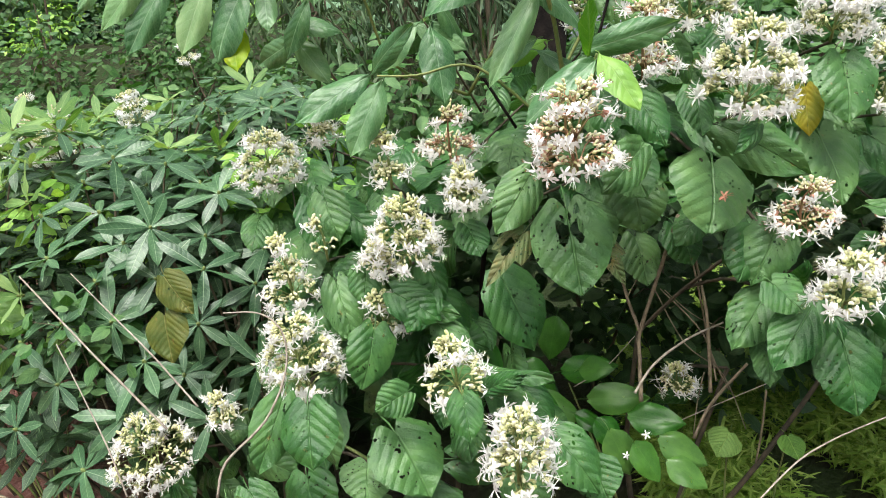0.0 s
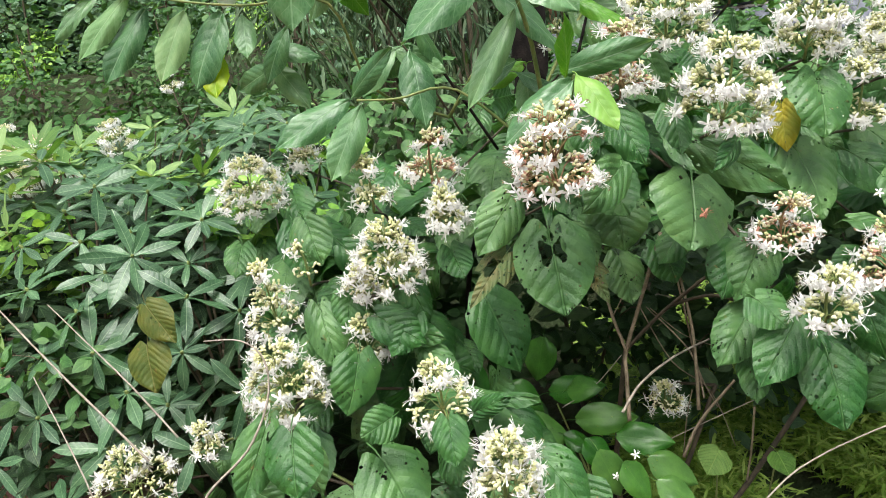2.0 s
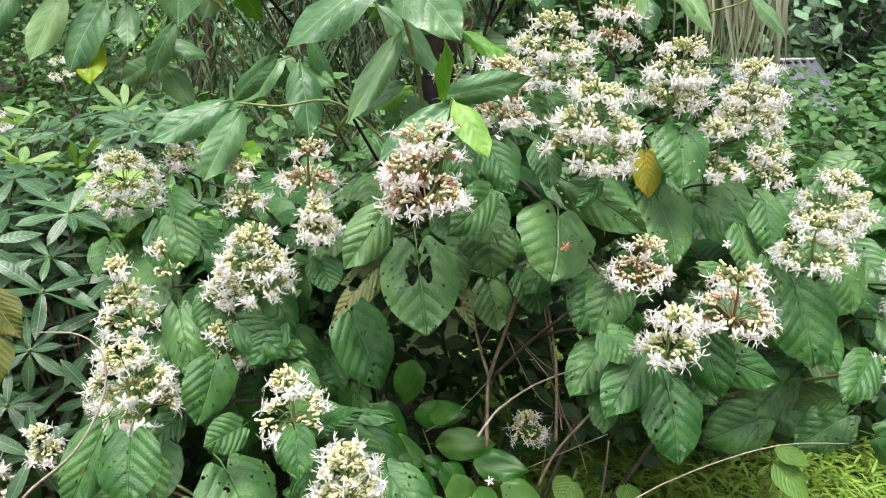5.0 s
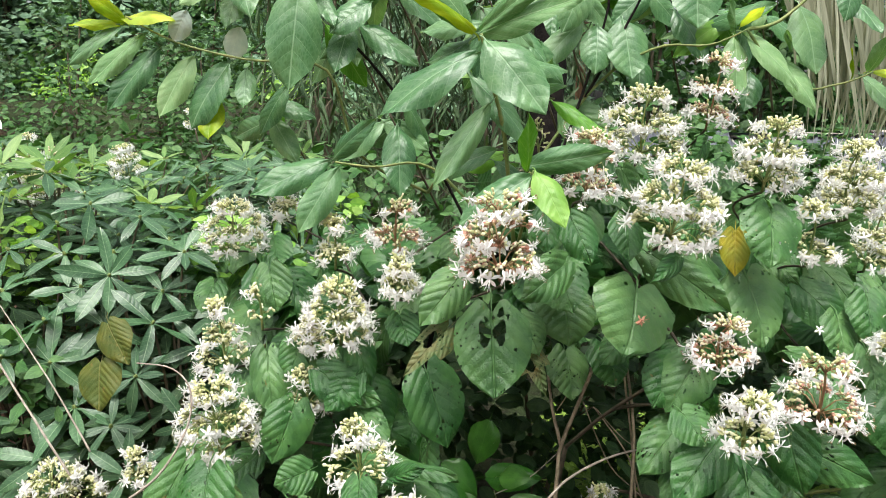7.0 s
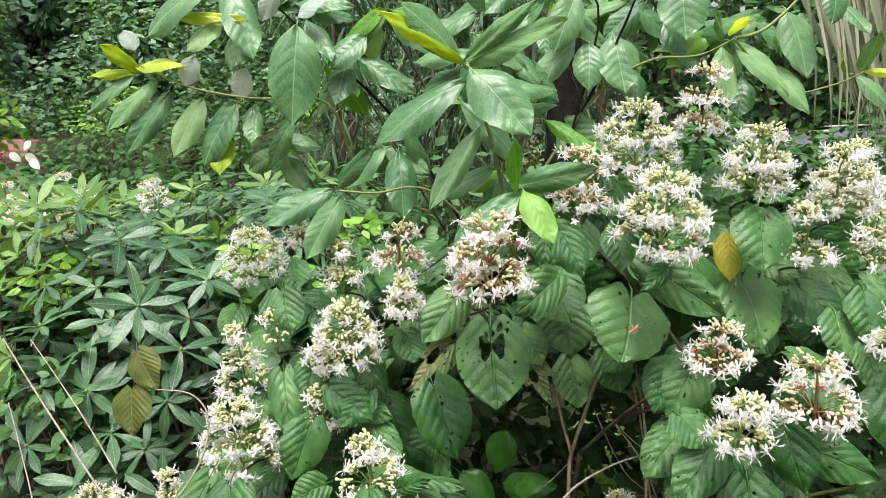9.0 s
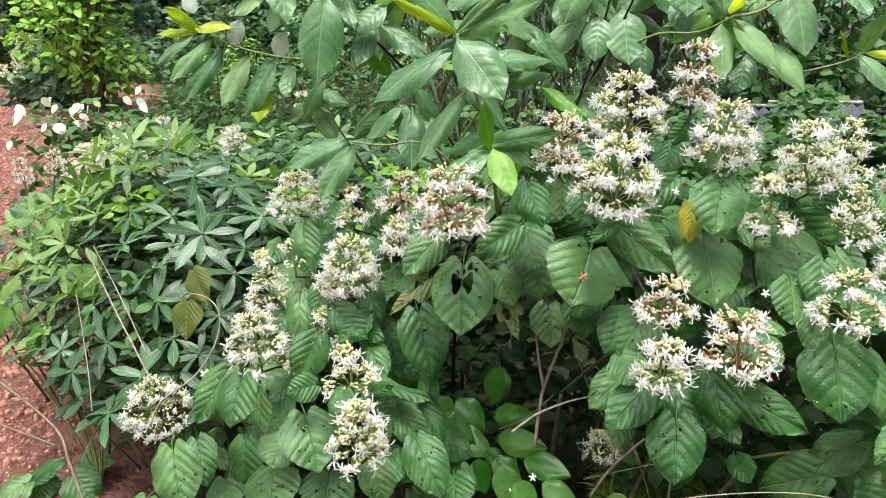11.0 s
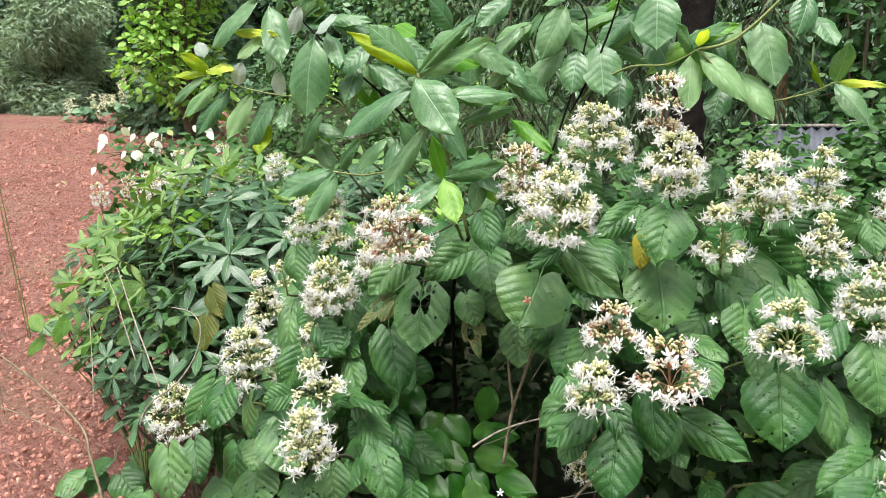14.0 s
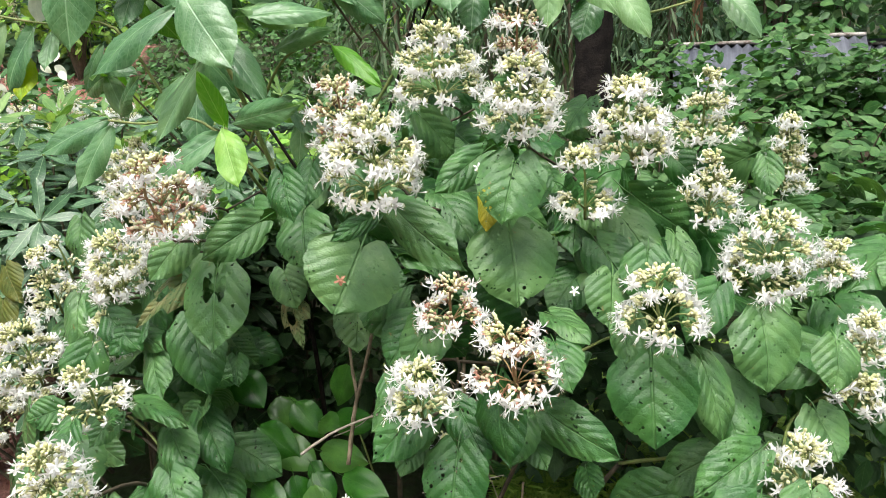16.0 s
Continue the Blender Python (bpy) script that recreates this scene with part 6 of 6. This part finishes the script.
def spike_herb(x, y, top, seed):
    """A tall broad-leaved herb with whitish spikes."""
    r = np.random.RandomState(seed)
    z0 = ground_height(x, y)
    ob = bush("tall_herb", "tall broad-leaved herb with whitish flower spikes at the soil's edge", "herb", [((x, y, z0 + (top - z0) * 0.35), (0.4, 0.3, (top - z0) * 0.4)), ((x + 0.1, y, z0 + (top - z0) * 0.7), (0.3, 0.25, (top - z0) * 0.3))], HEDGE_LEAF, FARLEAF_HAZED, 0.22, 620, seed=seed, group="tall herbs", stem=0.015)
    for i in range(5):
        c = Vector((x + r.normal(0, 0.28), y - 0.1, top + r.uniform(-0.25, 0.1)))
        heap = Heap()
        for k in range(40):
            t = r.rand()
            heap.add(FAR_FLOWER, turn_to(Vector(r.normal(0, 1, 3)).normalized(), c + Vector((r.normal(0, 0.03), r.normal(0, 0.03), (t - 0.5) * 0.28)), 0, 1.6))
        heap.add(tube([(c.x * 0.7 + x * 0.3, y, z0 + 0.3), tuple(c)], [0.01, 0.006], 4, 2))
        tagged(part("flower_spike", heap.mesh("flower_spike", (BUD,)), ob), kind="stuff")


for i, (x, y, top) in enumerate(((-9.9, 9.9, 1.70), (-9.4, 9.9, 1.95), (-9.0, 10.0, 1.90), (-8.6, 10.2, 1.75), (-11.2, 10.2, 1.50))):
    spike_herb(x, y, top, 460 + i)


# ---- the low shed with its corrugated roof ----
def shed():
    ob = thing("shed", (2.6, 9.4, 0), "low shed with a weathered grey corrugated sheet roof behind hedge", "shed")
    for i in range(5):
        x0 = 0.98 + 0.86 * i
        v, f = [], []
        n, wide, deep = 36, 0.90, 1.9
        for k in range(2):
            for a in range(n + 1):
                x = x0 + wide * a / n
                rib = 0.022 * math.cos(2 * math.pi * a / n * 9)
                lift = 0.004 * i + 0.05 * math.sin(i * 2.1)
                v.append((x, 8.05 + 0.08 * i, 1.19 + rib + lift) if k else (x, 8.05 - 0.75 + 0.08 * i, 0.66 + rib + lift))
        f = [(a, a + 1, n + 2 + a, n + 1 + a) for a in range(n)]
        v += [(p[0], p[1] + 0.003, p[2] - 0.006) for p in v]
        m = 2 * (n + 1)
        f += [(a + m, n + 1 + a + m, n + 2 + a + m, a + 1 + m) for a in range(n)]
        f += [(n + 1 + a, n + 2 + a, n + 2 + a + m, n + 1 + a + m) for a in range(n)]
        part("roof_sheet", make_mesh("roof_sheet", v, f, None, (SHEET,)), ob)
        bv, bf, buv = tube([(x0 - 0.01, 8.06 + 0.08 * i, 1.215 + 0.05 * math.sin(i * 2.1)), (x0 + wide, 8.06 + 0.08 * i, 1.22 + 0.05 * math.sin(i * 2.1))], [0.02, 0.022], 6, 6)
        part("ridge", make_mesh("ridge", bv, bf, buv, (SHEET_EDGE,)), ob)
    v = [(0.95, 7.38, 0), (5.3, 7.75, 0), (5.3, 7.75, 0.66), (0.95, 7.38, 0.62), (0.95, 8.9, 0), (5.3, 8.9, 0), (5.3, 8.9, 1.0), (0.95, 8.9, 1.0)]
    part("wall", make_mesh("wall", v, [(0, 1, 2, 3), (1, 5, 6, 2), (5, 4, 7, 6), (4, 0, 3, 7)], None, (SHADE_WALL,), None, False), ob)
    v = [(0.93, 8.0, 1.20), (5.35, 8.35, 1.24), (5.35, 9.0, 0.98), (0.93, 9.0, 0.96)]
    part("back_sheet", make_mesh("back_sheet", v + [(p[0], p[1], p[2] - 0.01) for p in v], [(0, 1, 2, 3), (7, 6, 5, 4)], None, (SHEET,), None, False), ob)


shed()

# ---- palm trunk, hanging dry frond, orange trunk ----
palm = thing("palm_tree", (0.46, 4.6, 0), "slender palm with a dark ringed trunk rising from the undergrowth", "palm")
rings, n = [], 46
v, f = [], []
for i in range(n):
    z = -0.05 + 5.2 * i / (n - 1)
    rr = 0.115 + (0.010 if i % 2 else -0.004) - 0.006 * z
    for s in range(14):
        a = 6.28318 * s / 14
        v.append((0.46 + 0.10 * z / 5 + rr * math.cos(a), 4.6 + rr * math.sin(a), z + 0.006 * math.sin(3 * a + i)))
f = [(i * 14 + s, i * 14 + (s + 1) % 14, (i + 1) * 14 + (s + 1) % 14, (i + 1) * 14 + s) for i in range(n - 1) for s in range(14)]
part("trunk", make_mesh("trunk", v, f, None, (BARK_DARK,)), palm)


def frond(parent, points, leaflets, length, mat, drop, name="frond", wide=0.035):
    heap = Heap()
    pts = [Vector(p) for p in points]
    heap.add(tube(points, [0.022, 0.016, 0.008][:len(points)] if len(points) == 3 else [0.02] * len(points), 5, 6))
    r = np.random.RandomState(len(points) * 7 + leaflets)
    for i in range(leaflets):
        t = (i + 0.5) / leaflets
        p = pts[0].lerp(pts[1], t).lerp(pts[1].lerp(pts[2], t), t)
        d = (pts[2] - pts[0]).normalized()
        for s in (-1, 1):
            side = d.cross(Vector((0, 1, 0.1))).normalized() * s
            g = (side * 0.55 + d * 0.5 + Vector((0, -0.1, -drop)) + Vector(r.normal(0, 0.06, 3))).normalized()
            heap.add(LONG_LEAF[0], leaf_pose(p, p + g * length * r.uniform(0.85, 1.1), wide, (0.3 * s, -0.8, 0.3)))
    return part(name, heap.mesh(name, (mat,)), parent)




def hanging_frond(parent, top0, top1, end0, end1, count):
    """A dead frond folded down: its leaflets hang side by side and draw together."""
    heap = Heap()
    r = np.random.RandomState(88)
    a, b, c, d = Vector(top0), Vector(top1), Vector(end0), Vector(end1)
    up = Vector((0.55, 4.6, 4.9))
    heap.add(tube([tuple(up), tuple(up.lerp(a, 0.6) + Vector((0.25, 0, 0.35))), tuple(a), tuple(a.lerp(b, 0.55) + Vector((0, 0, -0.05))), tuple(b)], [0.026, 0.022, 0.016, 0.012, 0.008], 6, 5))
    for i in range(count):
        t = (i + r.uniform(0.1, 0.9)) / count
        p = a.lerp(b, t) + Vector((0, r.normal(0, 0.05), 0))
        q = c.lerp(d, t) + Vector((r.normal(0, 0.05), r.normal(0, 0.08), r.normal(0, 0.06)))
        heap.add(LONG_LEAF[0], leaf_pose(p, q, r.uniform(0.028, 0.042), (0.35, -0.85, 0.3) if i % 2 else (-0.35, -0.85, 0.3)))
    return part("dry_frond", heap.mesh("dry_frond", (FROND,)), parent, label="dry grey-green hanging frond")


hanging_frond(palm, (2.11, 5.30, 2.49), (3.14, 5.30, 2.50), (2.51, 5.20, 1.44), (3.15, 5.20, 1.16), 64)
frond(palm, [(0.55, 4.5, 4.9), (-0.6, 4.2, 5.0), (-1.9, 4.0, 3.9)], 34, 0.8, HEDGE, 0.5)

orange = thing("bare_trunk", (1.25, 8.6, 0), "thin bare orange-brown tree trunk behind the low shed", "trunk")
tube_part("trunk", [(1.25, 9.3, -0.05), (1.22, 9.3, 1.6), (1.27, 9.3, 3.2), (1.2, 9.3, 5.0)], [0.07, 0.065, 0.06, 0.05], ORANGE_BARK, orange, 8)

# ---- fallen flowers and a dead one lying on the leaves ----
def fallen_flower(p, mesh, label, size=1.0, spin=0.0):
    ob = new("fallen_flower", mesh)
    ob.matrix_basis = turn_to((0.2, -0.75, 0.62), p, spin, size)
    tagged(ob, label, "flower", "fallen flowers")


DEAD_FLOWER = flower_shape(55).mesh("dead_flower", (DEAD_RED, DEAD_RED, STALK_RED))
fallen_flower((0.424, 1.085, 1.195), DEAD_FLOWER, "withered red flower lying on a large heart-shaped leaf", 0.75, 0.7)
fallen_flower((0.321, 1.225, 0.647), FLOWERS[0], "fallen white flower lying on a green leaf", 0.68, 0.0)
fallen_flower((0.275, 1.205, 0.614), FLOWERS[1], "fallen white flower lying on a green leaf", 0.68, 0.9)
fallen_flower((0.786, 1.236, 1.146), FLOWERS[2], "fallen white flower lying on a green leaf", 0.68, 1.8)
fallen_flower((1.053, 0.951, 0.934), FLOWERS[3], "fallen white flower lying on a green leaf", 0.68, 2.7)
fallen_flower((0.598, 1.331, 1.334), FLOWERS[0], "fallen white flower lying on a green leaf", 0.68, 3.6)
fallen_flower((0.333, 1.249, 1.361), FLOWERS[1], "fallen white flower lying on a green leaf", 0.68, 4.5)

seedling = thing("seedling", (-1.62, 1.75, 0), "low seedling with broad soft green leaves on red soil", "seedling", "seedlings")
part('leaf', BROAD_MESH[0], seedling, leaf_pose((-1.640, 1.597, 0.073), (-1.707, 1.505, 0.033), 0.131, (0.1, -0.5, 0.85)))
tube_part('stalk', [(-1.610, 1.657, 0.0), (-1.640, 1.627, 0.044), (-1.640, 1.597, 0.073)], [0.004, 0.003, 0.002], STALK, seedling, 4)
part('leaf', BROAD_MESH[2], seedling, leaf_pose((-1.618, 1.654, 0.073), (-1.596, 1.587, -0.010), 0.121, (0.1, -0.5, 0.85)))
tube_part('stalk', [(-1.588, 1.714, 0.0), (-1.618, 1.684, 0.044), (-1.618, 1.654, 0.073)], [0.004, 0.003, 0.002], STALK, seedling, 4)
part('leaf', BROAD_MESH[4], seedling, leaf_pose((-1.495, 1.671, 0.073), (-1.388, 1.643, 0.004), 0.149, (0.1, -0.5, 0.85)))
tube_part('stalk', [(-1.465, 1.731, 0.0), (-1.495, 1.701, 0.044), (-1.495, 1.671, 0.073)], [0.004, 0.003, 0.002], STALK, seedling, 4)
part('leaf', BROAD_MESH[0], seedling, leaf_pose((-1.548, 1.779, 0.073), (-1.410, 1.785, 0.094), 0.100, (0.1, -0.5, 0.85)))
tube_part('stalk', [(-1.518, 1.839, 0.0), (-1.548, 1.809, 0.044), (-1.548, 1.779, 0.073)], [0.004, 0.003, 0.002], STALK, seedling, 4)
part('leaf', BROAD_MESH[2], seedling, leaf_pose((-2.268, 1.559, 0.073), (-2.324, 1.476, 0.051), 0.127, (0.1, -0.5, 0.85)))
tube_part('stalk', [(-2.238, 1.619, 0.0), (-2.268, 1.589, 0.044), (-2.268, 1.559, 0.073)], [0.004, 0.003, 0.002], STALK, seedling, 4)
part('leaf', BROAD_MESH[4], seedling, leaf_pose((-1.635, 1.623, 0.073), (-1.524, 1.636, 0.165), 0.096, (0.1, -0.5, 0.85)))
tube_part('stalk', [(-1.605, 1.683, 0.0), (-1.635, 1.653, 0.044), (-1.635, 1.623, 0.073)], [0.004, 0.003, 0.002], STALK, seedling, 4)
part('leaf', BROAD_MESH[0], seedling, leaf_pose((-3.561, 2.994, 0.073), (-3.402, 2.973, -0.048), 0.174, (0.1, -0.5, 0.85)))
tube_part('stalk', [(-3.531, 3.054, 0.0), (-3.561, 3.024, 0.044), (-3.561, 2.994, 0.073)], [0.004, 0.003, 0.002], STALK, seedling, 4)
part('leaf', BROAD_MESH[2], seedling, leaf_pose((-3.697, 3.016, 0.073), (-3.701, 2.930, -0.046), 0.161, (0.1, -0.5, 0.85)))
tube_part('stalk', [(-3.667, 3.076, 0.0), (-3.697, 3.046, 0.044), (-3.697, 3.016, 0.073)], [0.004, 0.003, 0.002], STALK, seedling, 4)
part('leaf', BROAD_MESH[4], seedling, leaf_pose((-3.595, 2.795, 1.417), (-3.578, 2.709, 1.265), 0.093, (0.1, -0.5, 0.85)))
tube_part('stalk', [(-3.565, 2.855, 0.0), (-3.595, 2.825, 0.850), (-3.595, 2.795, 1.417)], [0.004, 0.003, 0.002], STALK, seedling, 4)
part('leaf', BROAD_MESH[0], seedling, leaf_pose((-3.589, 2.772, 1.312), (-3.495, 2.726, 1.193), 0.086, (0.1, -0.5, 0.85)))
tube_part('stalk', [(-3.559, 2.832, 0.0), (-3.589, 2.802, 0.787), (-3.589, 2.772, 1.312)], [0.004, 0.003, 0.002], STALK, seedling, 4)
